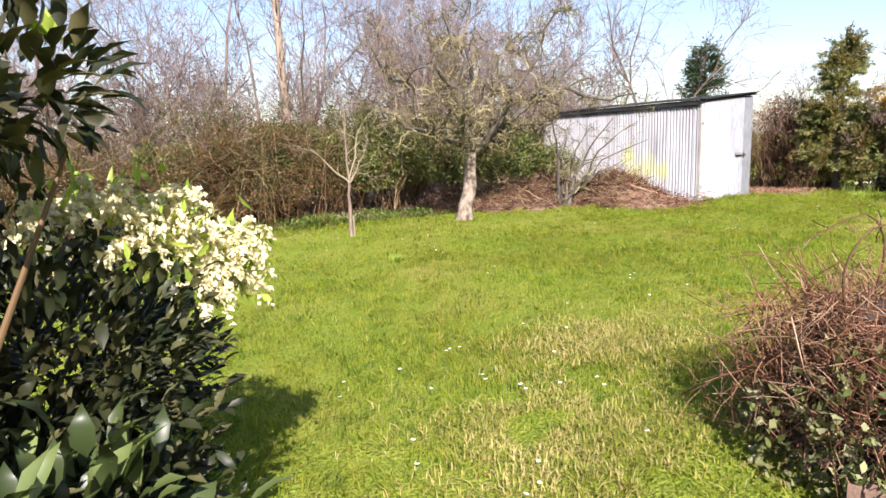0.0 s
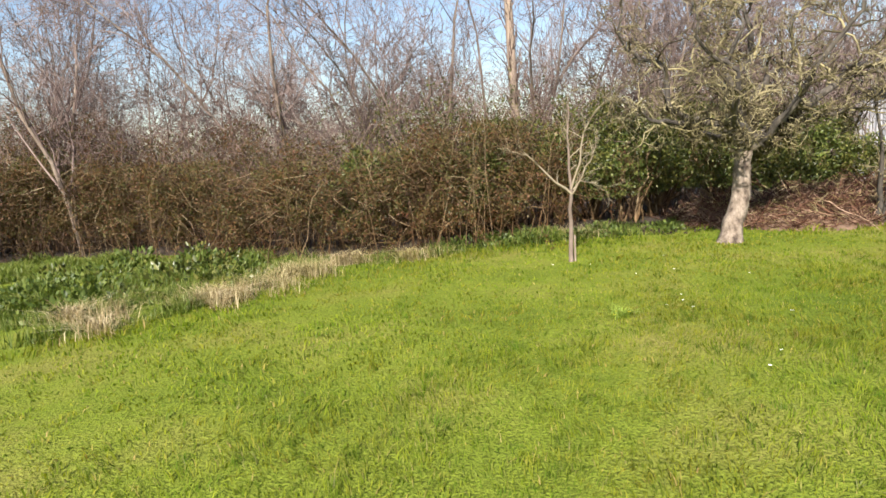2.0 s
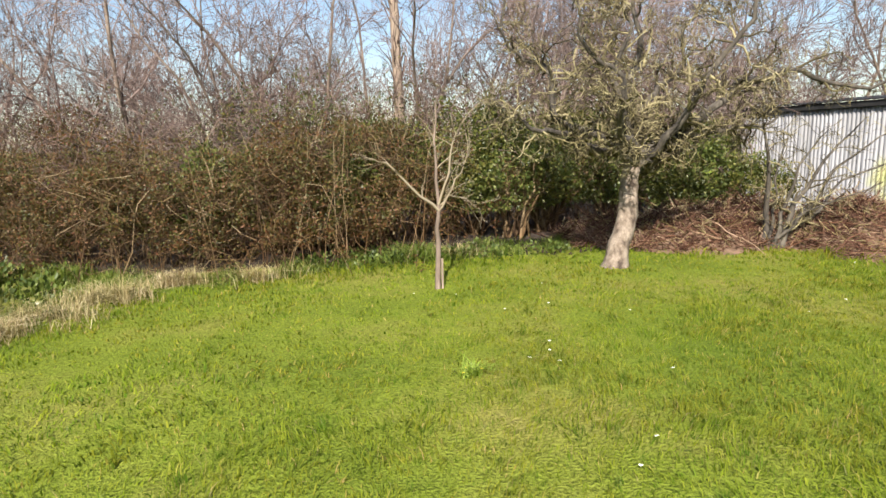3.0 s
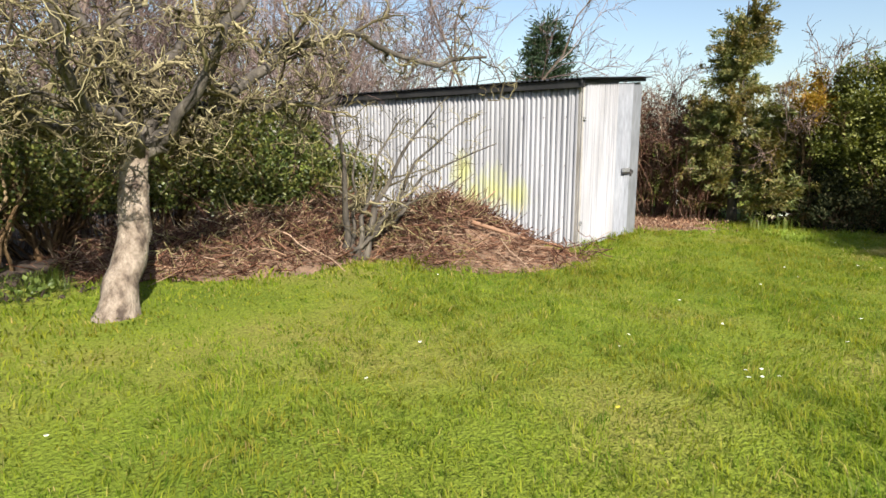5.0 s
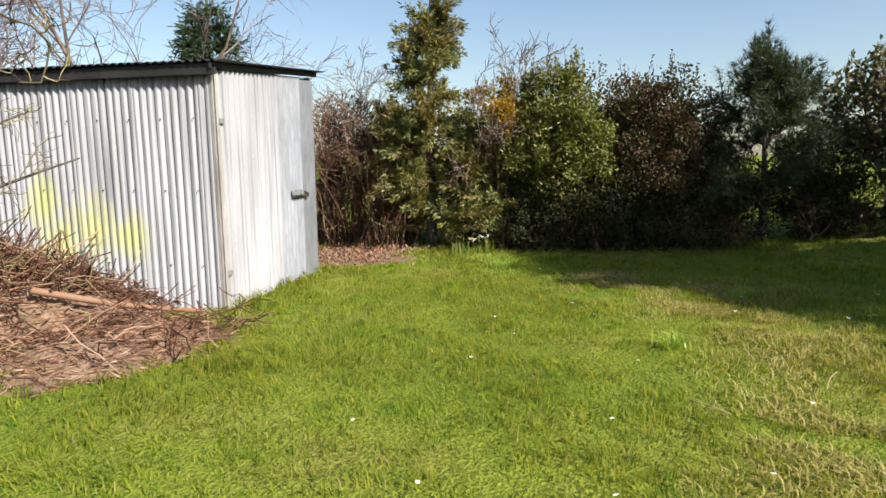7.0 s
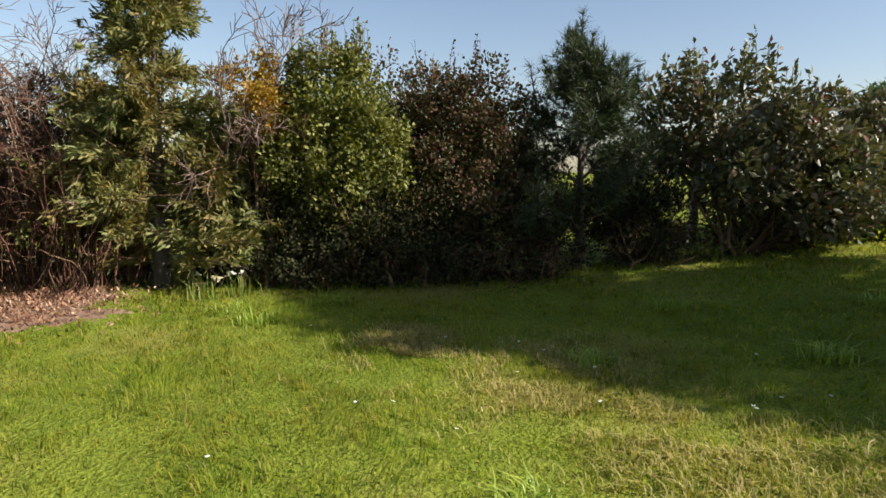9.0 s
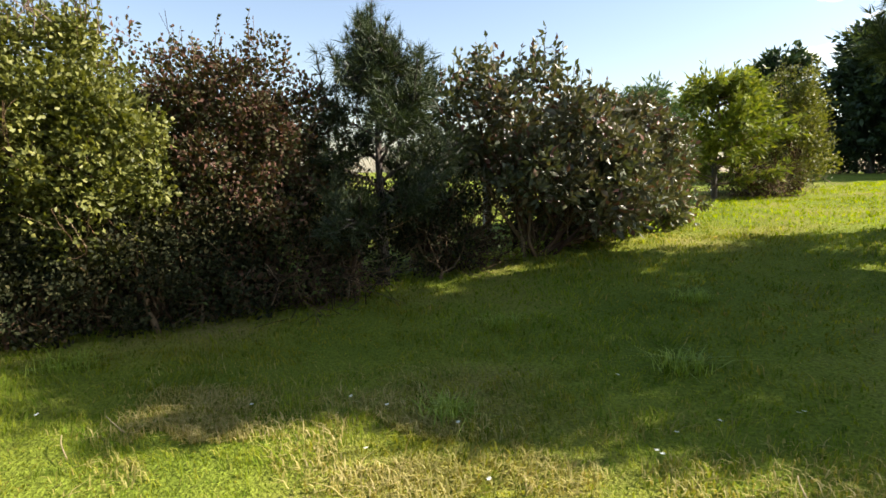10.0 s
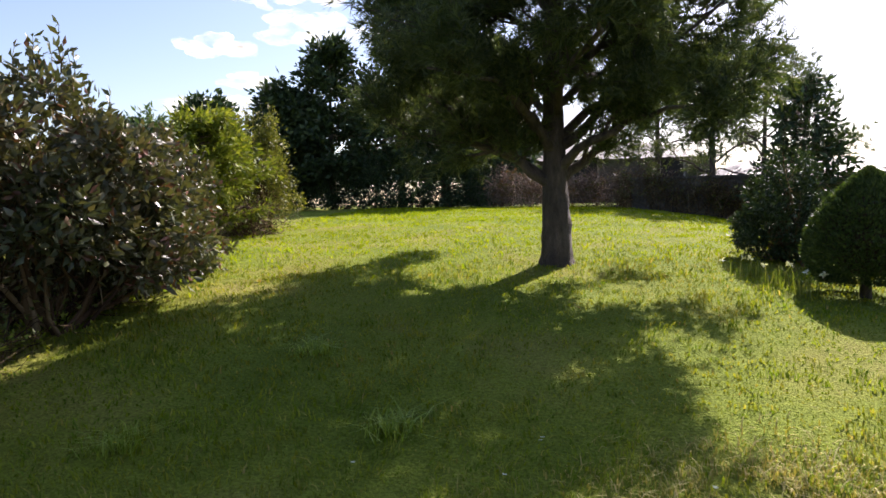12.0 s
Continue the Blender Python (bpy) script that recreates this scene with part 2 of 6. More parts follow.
cnt.links.new(ramp(cnt, noise_fac(cnt, 0.035, 4), [(0.4, (0.0, 0.0, 0.0)), (0.75, (0.42, 0.42, 0.42))]), cb.inputs["Alpha"])


def tin(name, tint=0.0, k=1.0):
    """Galvanised sheet: dull zinc, a few streaks of grime and rust, fine dark lines for the ridges' shade; tint adds
    the old yellow wash on the long side.
    """
    m, nt, b = material(name)
    f1 = noise_fac(nt, 2.2, 5, stretch=(1, 1, 0.25))
    f2 = noise_fac(nt, 26, 3)
    col = ramp(nt, f1, [(0.28, (0.235 * k, 0.233 * k, 0.23 * k)), (0.5, (0.31 * k, 0.31 * k, 0.313 * k)), (0.75, (0.37 * k, 0.37 * k, 0.378 * k))])
    col = mix(nt, ramp(nt, f2, [(0.62, (0, 0, 0)), (0.75, (0.5, 0.5, 0.5))]), col, (0.40, 0.36, 0.31))
    # fine upright dark lines paint in the shade between the ridges
    ridge_shade = noise_fac(nt, 30, 2, stretch=(1, 1, 0.015))
    col = mix(nt, 1.0, col, ramp(nt, ridge_shade, [(0.36, (0.62, 0.63, 0.66)), (0.5, (1.0, 1.0, 1.0))]), "MULTIPLY")
    if tint:
        tc = nt.nodes.new("ShaderNodeTexCoord")
        total = None
        for cy, cz, ry, rz in ((1.95, 1.02, 0.30, 0.38), (1.35, 0.78, 0.42, 0.36), (1.75, 0.55, 0.38, 0.5), (0.95, 0.72, 0.3, 0.26), (4.62, 0.95, 0.16, 0.3)):
            mp = nt.nodes.new("ShaderNodeMapping")
            mp.inputs["Location"].default_value = (0, -0.5 * cy / ry, -0.5 * cz / rz)
            mp.inputs["Scale"].default_value = (0, 0.5 / ry, 0.5 / rz)
            ln = nt.nodes.new("ShaderNodeVectorMath")
            ln.operation = "LENGTH"
            nt.links.new(tc.outputs["Object"], mp.inputs[0])
            nt.links.new(mp.outputs[0], ln.inputs[0])
            if total is None:
                total = ln.outputs["Value"]
            else:
                mn = nt.nodes.new("ShaderNodeMath")
                mn.operation = "MINIMUM"
                nt.links.new(total, mn.inputs[0])
                nt.links.new(ln.outputs["Value"], mn.inputs[1])
                total = mn.outputs[0]
        add = nt.nodes.new("ShaderNodeMath")
        add.operation = "ADD"
        nt.links.new(total, add.inputs[0])
        nt.links.new(noise_fac(nt, 6.0, 5, rough=0.7, stretch=(1, 1, 0.5)), add.inputs[1])
        col = mix(nt, ramp(nt, add.outputs[0], [(0.6, (tint, tint, tint)), (1.0, (0, 0, 0))]), col, (0.39, 0.40, 0.08))
    nt.links.new(col, b.inputs["Base Color"])
    b.inputs["Roughness"].default_value, b.inputs["Metallic"].default_value = 0.5, 0.15
    bump(nt, b, f2, 0.08, 0.003)
    return m


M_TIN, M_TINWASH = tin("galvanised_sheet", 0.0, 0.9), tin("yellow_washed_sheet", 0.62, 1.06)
M_TINBLUE = solid("dull_zinc_sheet", [(0.3, (0.18, 0.193, 0.205)), (0.55, (0.225, 0.235, 0.25)), (0.75, (0.265, 0.275, 0.285))], 2.5, 0.5, (1, 1, 0.3), 0.1, 0.003, 0.2)
M_ZINC = solid("pale_zinc", [(0.3, (0.25, 0.25, 0.25)), (0.7, (0.40, 0.40, 0.40))], 30, 0.45, metal=0.4)


# ---------------------------------------------------------------- mesh tools
def tri_mesh(name, V, F, mat, smooth=False):
    V, F = np.asarray(V, dtype=np.float32), np.asarray(F, dtype=np.int32)
    me = bpy.data.meshes.new(name)
    me.vertices.add(len(V))
    me.vertices.foreach_set("co", V.ravel())
    me.loops.add(F.size)
    me.loops.foreach_set("vertex_index", F.ravel())
    me.polygons.add(len(F))
    me.polygons.foreach_set("loop_start", np.arange(0, F.size, F.shape[1], dtype=np.int32))
    if smooth:
        me.polygons.foreach_set("use_smooth", np.ones(len(F), dtype=bool))
    me.update(calc_edges=True)
    me.materials.append(mat)
    return me


def joined(pieces):
    Vs, Fs, n = [], [], 0
    for V, F in pieces:
        Vs.append(V), Fs.append(F + n)
        n += len(V)
    return np.concatenate(Vs), np.concatenate(Fs)


def mesh_part(name, VF, mat, parent, label="", smooth=False, kind=""):
    ob = new(name, tri_mesh(name, VF[0], VF[1], mat, smooth))
    ob.parent = parent
    return tagged(ob, label, kind=kind)


def part(name, bm, mat, parent=None, label="", smooth=False):
    me = bpy.data.meshes.new(name)
    bm.to_mesh(me)
    bm.free()
    if smooth:
        me.polygons.foreach_set("use_smooth", np.ones(len(me.polygons), dtype=bool))
    me.materials.append(mat)
    ob = new(name, me)
    ob.parent = parent
    return tagged(ob, label)


def thing(name, x, y, label, category, group="", z=None, turn=0):
    ob = new(name)
    ob.empty_display_size = 0.2
    ob.matrix_world = pose(x, y, ground(x, y) if z is None else z, 0, 0, turn)
    return tagged(ob, label, category, group)


def box(bm, x0, y0, z0, x1, y1, z1, bevel=0.0):
    r = bmesh.ops.create_cube(bm, size=1, matrix=Matrix.LocRotScale(((x0 + x1) / 2, (y0 + y1) / 2, (z0 + z1) / 2), None, (x1 - x0, y1 - y0, z1 - z0)))
    if bevel:
        es = list({e for v in r["verts"] for e in v.link_edges})
        bmesh.ops.bevel(bm, geom=es, offset=bevel, segments=2, affect="EDGES")
    return bm


def unit(a):
    return a / np.maximum(np.linalg.norm(a, axis=-1, keepdims=True), 1e-9)


def tubes(P, R, k=3):
    """Tubes along M paths of N points each: P (M, N, 3), R (M, N)."""
    M, N = R.shape
    T = unit(np.gradient(P, axis=1))
    up = np.eye(3)[np.argmin(np.abs(T).max(axis=1), axis=1)][:, None, :]      # one reference for each whole path, so that no ring twists
    A = unit(np.cross(T, up))
    B = np.cross(T, A)
    ang = np.arange(k) * 2 * math.pi / k
    ring = A[:, :, None, :] * np.cos(ang)[None, None, :, None] + B[:, :, None, :] * np.sin(ang)[None, None, :, None]
    V = (P[:, :, None, :] + ring * R[:, :, None, None]).reshape(-1, 3)
    i, j, q = np.meshgrid(np.arange(M), np.arange(N - 1), np.arange(k), indexing="ij")
    a = (i * N + j) * k + q
    b = (i * N + j) * k + (q + 1) % k
    F = np.stack([np.stack([a, b, b + k], -1), np.stack([a, b + k, a + k], -1)], -2).reshape(-1, 3)
    return V, F


def grow(rng, P, R, per, length, spread, lift, N=4, lo=0.3, hi=1.0, thin=0.55, wob=0.18, tip=0.25):
    """Side shoots: per shoots on each of the paths P, R."""
    M, n = R.shape
    idx = np.repeat(np.arange(M), per)
    t = rng.uniform(lo, hi, len(idx)) * (n - 1)
    i0 = np.minimum(t.astype(int), n - 2)
    f = (t - i0)[:, None]
    base = P[idx, i0] * (1 - f) + P[idx, i0 + 1] * f
    rad = (R[idx, i0] * (1 - f[:, 0]) + R[idx, i0 + 1] * f[:, 0]) * thin
    tan = unit(P[idx, i0 + 1] - P[idx, i0])
    perp = unit(np.cross(tan, rng.normal(size=(len(idx), 3))))
    s = rng.uniform(0.6, 1.2, (len(idx), 1)) * spread
    d = unit(tan * np.cos(s) + perp * np.sin(s) + np.array([0, 0, lift]))
    L = (length * rng.uniform(0.5, 1.15, len(idx)))[:, None]
    pts, cur, step = [base], base, L / (N - 1)
    for _ in range(N - 1):
        d = unit(d + rng.normal(size=d.shape) * wob + np.array([0, 0, lift * 0.25]))
        cur = cur + d * step
        pts.append(cur)
    return np.stack(pts, 1), rad[:, None] * np.linspace(1, tip, N)[None, :]


def leaves(rng, pos, out, length, width, fold=0.25, jitter=0.6, up=0.0):
    """Folded pointed leaves at pos that point about along out: four triangles' worth of shape in two."""
    n = len(pos)
    d = unit(out + rng.normal(size=(n, 3)) * jitter + np.array([0, 0, up]))
    s = unit(np.cross(d, rng.normal(size=(n, 3))))
    nrm = np.cross(s, d)
    L = (length * rng.uniform(0.6, 1.2, n))[:, None]
    W = (width * rng.uniform(0.7, 1.2, n))[:, None] * 0.5
    mid = pos + d * L * 0.45
    V = np.stack([pos, mid - s * W + nrm * W * fold * 2, pos + d * L, mid + s * W + nrm * W * fold * 2], 1).reshape(-1, 3)
    b = np.arange(n)[:, None] * 4
    F = np.concatenate([b + np.array([0, 2, 1]), b + np.array([0, 3, 2])], 1).reshape(-1, 3)
    return V, F


def sprigs(rng, n, pos, height, lean, width, bend=0.5, comb=None):
    """Grass blades: five points and three triangles each."""
    a = rng.uniform(0, 2 * math.pi, n)
    side = np.stack([np.cos(a), np.sin(a), np.zeros(n)], 1)
    dirn = np.stack([-np.sin(a), np.cos(a), np.zeros(n)], 1) * (lean * rng.normal(size=n))[:, None]
    if comb is not None:
        dirn = dirn + comb
    h = height[:, None]
    w = (width * rng.uniform(0.7, 1.3, n))[:, None] * 0.5
    mid = pos + dirn * h * 0.35 + np.array([0, 0, 1.0]) * h * 0.6
    tip = pos + dirn * h * (0.8 + bend) + np.array([0, 0, 1.0]) * h * (1.0 - 0.25 * np.abs(lean))[:, None]
    V = np.stack([pos - side * w, pos + side * w, mid - side * w * 0.8, mid + side * w * 0.8, tip], 1).reshape(-1, 3)
    b = np.arange(n)[:, None] * 5
    F = np.concatenate([b + np.array([0, 1, 3]), b + np.array([0, 3, 2]), b + np.array([2, 3, 4])], 1).reshape(-1, 3)
    return V, F


def wave(x, y, k, seed):
    """Smooth uneven field between about -1 and 1."""
    r = np.random.default_rng(seed)
    v = 0
    for i in range(5):
        a, p, q = r.uniform(0, 6.28), r.uniform(0, 6.28), k * (0.6 + 0.5 * i)
        v = v + np.sin((x * np.cos(a) + y * np.sin(a)) * q + p + 1.3 * np.sin(q * 0.7 * (y * np.cos(a) - x * np.sin(a))))
    return v / 3.2


# ---------------------------------------------------------------- ground
def ground_np(x, y):
    x, y = np.asarray(x, dtype=float), np.asarray(y, dtype=float)
    d = np.log1p(np.exp(np.minimum(40, 1.6 * ((4.4 - y) * 0.9 + np.maximum(0, x - 12.5) * 0.35 - 0.2)))) / 1.6
    q = np.clip((x - 3) / 9, 0, 1)
    q = q * q * (3 - 2 * q)
    return q * 1.4 * np.tanh(0.125 * d / 1.4) - 0.16 / (1 + np.exp(np.clip((x - 0.3) * 0.9, -40, 40)))


def ground(x, y):
    return float(ground_np(x, y))


LAWN = [(-3.3, 7.3), (-2.3, 8.2), (-1.0, 10.1), (0.6, 10.5), (1.9, 10.7), (3.7, 10.8), (5.3, 11.2), (6.6, 10.5), (8.0, 10.4), (9.0, 9.4), (10.7, 9.1), (12.9, 9.35), (13.0, 8.75), (13.5, 8.45), (14.3, 8.75), (15.0, 8.5), (15.4, 7.2),
        (15.9, 5.2), (16.3, 3.1), (16.7, 1.0), (17.5, -1.4), (18.3, -2.9), (18.6, -5.4), (20.5, -15.5), (8.0, -13.5), (4.0, -6.0), (-8.0, -6.0), (-8.0, 5.0)]
TREAD = [(-0.4, -0.8), (1.0, 1.8), (2.2, 3.0), (4.2, 4.7), (7.7, 5.3), (11.2, 6.2)]


def inside(x, y, poly):
    c = np.zeros(len(x), dtype=bool)
    for (x0, y0), (x1, y1) in zip(poly, poly[1:] + poly[:1]):
        c ^= ((y0 > y) != (y1 > y)) & (x < (x1 - x0) * (y - y0) / (y1 - y0 + 1e-12) + x0)
    return c


def away(x, y, line):
    best = np.full(len(x), 1e9)
    for (x0, y0), (x1, y1) in zip(line, line[1:]):
        dx, dy = x1 - x0, y1 - y0
        t = np.clip(((x - x0) * dx + (y - y0) * dy) / (dx * dx + dy * dy), 0, 1)
        best = np.minimum(best, np.hypot(x - x0 - t * dx, y - y0 - t * dy))
    return best


def axis(lo, hi, step, far):
    a = list(np.arange(lo, hi + 1e-6, step))
    d = step
    while a[-1] < far:
        d *= 1.5
        a.append(a[-1] + d)
    d = step
    while a[0] > -far:
        d *= 1.5
        a.insert(0, a[0] - d)
    return np.array(a)


M_TURF, tnt, tb = material("turf")
tcol = ramp(tnt, noise_fac(tnt, 0.55, 5), [(0.3, (0.125, 0.175, 0.02)), (0.5, (0.18, 0.225, 0.028)), (0.66, (0.24, 0.235, 0.055)), (0.78, (0.30, 0.255, 0.10))])
tfine = noise_fac(tnt, 45, 4)
tcol = mix(tnt, 0.8, tcol, mix(tnt, 1.0, tcol, ramp(tnt, tfine, [(0.3, (0.5, 0.5, 0.45)), (0.7, (1.4, 1.4, 1.3))]), "MULTIPLY"))
tnt.links.new(tcol, tb.inputs["Base Color"])
tb.inputs["Roughness"].default_value, tb.inputs["Specular IOR Level"].default_value = 0.95, 0.1
bump(tnt, tb, tfine, 1.0, 0.04)
gx, gy = axis(-14, 26, 0.25, 1500), axis(-20, 20, 0.25, 1500)
GX, GY = np.meshgrid(gx, gy, indexing="ij")
GZ = ground_np(GX, GY) + 0.022 * wave(GX, GY, 1.4, 3) * (np.abs(GX) < 40)
i, j = np.meshgrid(np.arange(len(gx) - 1), np.arange(len(gy) - 1), indexing="ij")
a = (i * len(gy) + j).ravel()
ground_ob = new("ground", tri_mesh("ground", np.stack([GX, GY, GZ], -1).reshape(-1, 3), np.stack([a, a + len(gy), a + len(gy) + 1, a + 1], 1), M_TURF, True))
tagged(ground_ob, "gently rising green garden lawn running out into fields", "ground", kind="structure")


def on_ground(x, y):
    return np.stack([x, y, ground_np(x, y) + 0.022 * wave(x, y, 1.4, 3) - 0.004], 1)


def lawn_grass(name, seed, n, near, far, tall, width, label, mat=M_BLADE):
    rng = np.random.default_rng(seed)
    x, y = rng.uniform(-8, 21, n), rng.uniform(-15.5, 11.3, n)
    d = away(x, y, TREAD) + np.clip(rng.normal(size=n) * 0.7, -1.6, 1.6)
    keep = inside(x, y, LAWN) & (d >= (near if near > 0 else -9)) & (d < far) & (wave(x, y, 3.0, 5) + rng.normal(size=n) * 0.8 > -1.1)
    x, y = x[keep], y[keep]
    m = len(x)
    tuft = np.clip(0.85 + 0.45 * wave(x, y, 5.5, 8) + 0.3 * wave(x, y, 1.1, 9) + 0.3 * wave(x, y, 12.0, 10), 0.25, 2.3)
    comb = 0.55 * np.stack([wave(x, y, 6.5, 12), wave(x, y, 6.5, 13), np.zeros(m)], 1)
    edge = np.clip(1.0 - away(x, y, LAWN[:21]) / 0.7, 0, 1)
    h = tall * tuft * rng.uniform(0.55, 1.3, m) * (1 + 1.3 * edge)
    ob = new(name, tri_mesh(name, *sprigs(rng, m, on_ground(x, y), h, np.full(m, 0.7), width, 0.5, comb), mat))
    return tagged(ob, label, "grass", kind="stuff")


lawn_grass("lawn_grass", 1, 1600000, 0.0, 3.3, 0.056, 0.0055, "short bright green lawn grass with dry yellow blades")
lawn_grass("lawn_grass", 2, 500000, 3.4, 8.5, 0.05, 0.012, "uneven green lawn grass, longer along the edges")
lawn_grass("lawn_grass", 4, 200000, 8.5, 40, 0.05, 0.02, "sunlit green lawn grass on the rising ground", M_FAR)
rng = np.random.default_rng(6)
DRY = [(11.3, 4.3, 1.0, 0.7), (12.3, 4.9, 0.8, 0.5), (10.3, 3.4, 0.9, 0.6), (9.3, 4.4, 0.9, 0.6), (1.3, 1.6, 0.7, 0.8), (2.5, 2.6, 0.8, 0.6), (13.0, 5.9, 0.7, 0.4)]
x, y = [], []
for cx, cy, rx, ry in DRY:
    x.append(cx + rng.normal(size=5200) * rx * 0.55), y.append(cy + rng.normal(size=5200) * ry * 0.55)
x, y = np.concatenate(x), np.concatenate(y)
keep = wave(x, y, 4.0, 41) > -0.35
x, y = x[keep], y[keep]
m = len(x)
tagged(new("dry_grass", tri_mesh("dry_grass", *sprigs(rng, m, on_ground(x, y), 0.055 * rng.uniform(0.5, 1.3, m), np.full(m, 0.9), 0.0065), M_DRYTURF)),
       "patches of dry yellow-brown grass in the lawn", "grass", kind="stuff")


# ---------------------------------------------------------------- bare trees and the wild hedge
def bare_tree(rng, tall, stems, label, loc, group="bare trees behind the hedge", mat=M_HAZE, dense=1.0):
    x, y = loc
    tree = thing("bare_tree", x, y, label, "tree", group)
    N = 9
    P = np.zeros((stems, N, 3))
    R = np.zeros((stems, N))
    for s in range(stems):
        a = rng.uniform(0, 6.28)
        lean = np.array([math.cos(a), math.sin(a), 0]) * rng.uniform(0.05, 0.36 if stems > 1 else 0.15)
        d = unit(np.array([0, 0, 1.0]) + lean)
        cur = np.array([math.cos(a), math.sin(a), 0]) * (0.12 * (stems > 1))
        H = tall * rng.uniform(0.75, 1.0)
        for k in range(N):
            P[s, k] = cur
            d = unit(d + rng.normal(size=3) * 0.19 + np.array([0, 0, 0.07]))
            cur = cur + d * H / (N - 1)
        R[s] = tall * 0.0058 * np.linspace(1, 0.15, N)
    P[:, 0, 2] = -0.1
    trunk_mesh = tubes(P, R, 6)
    P1, R1 = grow(rng, P, R, int(12 * dense), tall * 0.27, 0.85, 0.2, 5, 0.12, 0.98, 0.55, 0.24)
    P2, R2 = grow(rng, P1, R1, 6, tall * 0.13, 0.85, 0.2, 4, 0.2, 1.0, 0.6, 0.26)
    P3, R3 = grow(rng, P2, R2, 6, tall * 0.065, 0.9, 0.2, 3, 0.2, 1.0, 0.7, 0.26)
    mesh_part("trunk", trunk_mesh, M_TAN, tree, "", True)
    mesh_part("crown", joined([tubes(P1, np.maximum(R1, 0.006), 4), tubes(P2, np.maximum(R2, 0.0045), 3), tubes(P3, np.maximum(R3, 0.004), 3)]), mat, tree, "bare brown twigs")
    return tree


rng = np.random.default_rng(11)
masters = []
for k, (tall, stems) in enumerate(((6.5, 4), (7.5, 3), (5.2, 5), (8.5, 2), (6.0, 4), (4.2, 6))):
    masters.append(bare_tree(rng, tall, stems, "leafless brown tree with fine upright twigs behind the hedge", (-10 + 4.2 * k, 15.0 + rng.uniform(-0.8, 1.2))))
spots = [(-12 + 1.15 * k + rng.uniform(-0.5, 0.5), 14.0 + (k * 7 % 5) * 1.1 + rng.uniform(-0.5, 0.5)) for k in range(24)]
spots += [(-13.5 + 2.7 * k, 19 + rng.uniform(-1, 2.5)) for k in range(10)]
spots += [(-11, 9.5), (-12, 7), (-12.5, 12.5), (9.0, 15.8), (10.4, 16.6), (7.6, 14.6)]
for x, y in spots:
    m = masters[rng.integers(0, 6)]
    s = rng.uniform(0.85, 1.15)
    c = copy_thing(m, pose(x, y, ground(x, y), 0, 0, rng.uniform(0, 360)))
    c.scale = (s, s, s)

pole = thing("dead_tree", 2.85, 15.3, "tall pale bare trunk standing among leafless trees", "tree")
PP = np.array([[[0, 0, -0.1], [0.05, 0, 2], [0.0, 0.05, 4], [-0.05, 0, 6], [-0.12, 0, 7.6]]], dtype=float)
mesh_part("trunk", tubes(PP, np.array([[0.12, 0.11, 0.095, 0.08, 0.05]]), 9), M_POLE, pole, "", True)
P1, R1 = grow(rng, PP, np.array([[0.24, 0.2, 0.16, 0.13, 0.1]]), 130, 0.8, 0.6, 0.5, 5, 0.2, 1.0, 0.12)
mesh_part("crown", tubes(P1, np.maximum(R1, 0.008), 3), M_TWIG, pole)


def blob_points(rng, n, clumps, shell=0.55):
    """Points in the outer part of several ellipsoids (x, y, z, rx, ry, rz), with the outward way of each."""
    C = np.array(clumps, dtype=float)
    w = C[:, 3] * C[:, 4] + C[:, 4] * C[:, 5] + C[:, 3] * C[:, 5]
    k = rng.choice(len(C), n, p=w / w.sum())
    u = unit(rng.normal(size=(n, 3)))
    r = (shell + (1 - shell) * rng.uniform(0, 1, n) ** 0.6)[:, None]
    lump = 1 + 0.16 * np.sin(u[:, :1] * 7 + k[:, None] * 1.7) * np.cos(u[:, 1:2] * 6 + k[:, None]) + 0.10 * np.sin(u[:, 2:3] * 13 + u[:, :1] * 9 + k[:, None])
    p = C[k, :3] + u * C[k, 3:] * r * lump
    return p, unit(u / C[k, 3:])


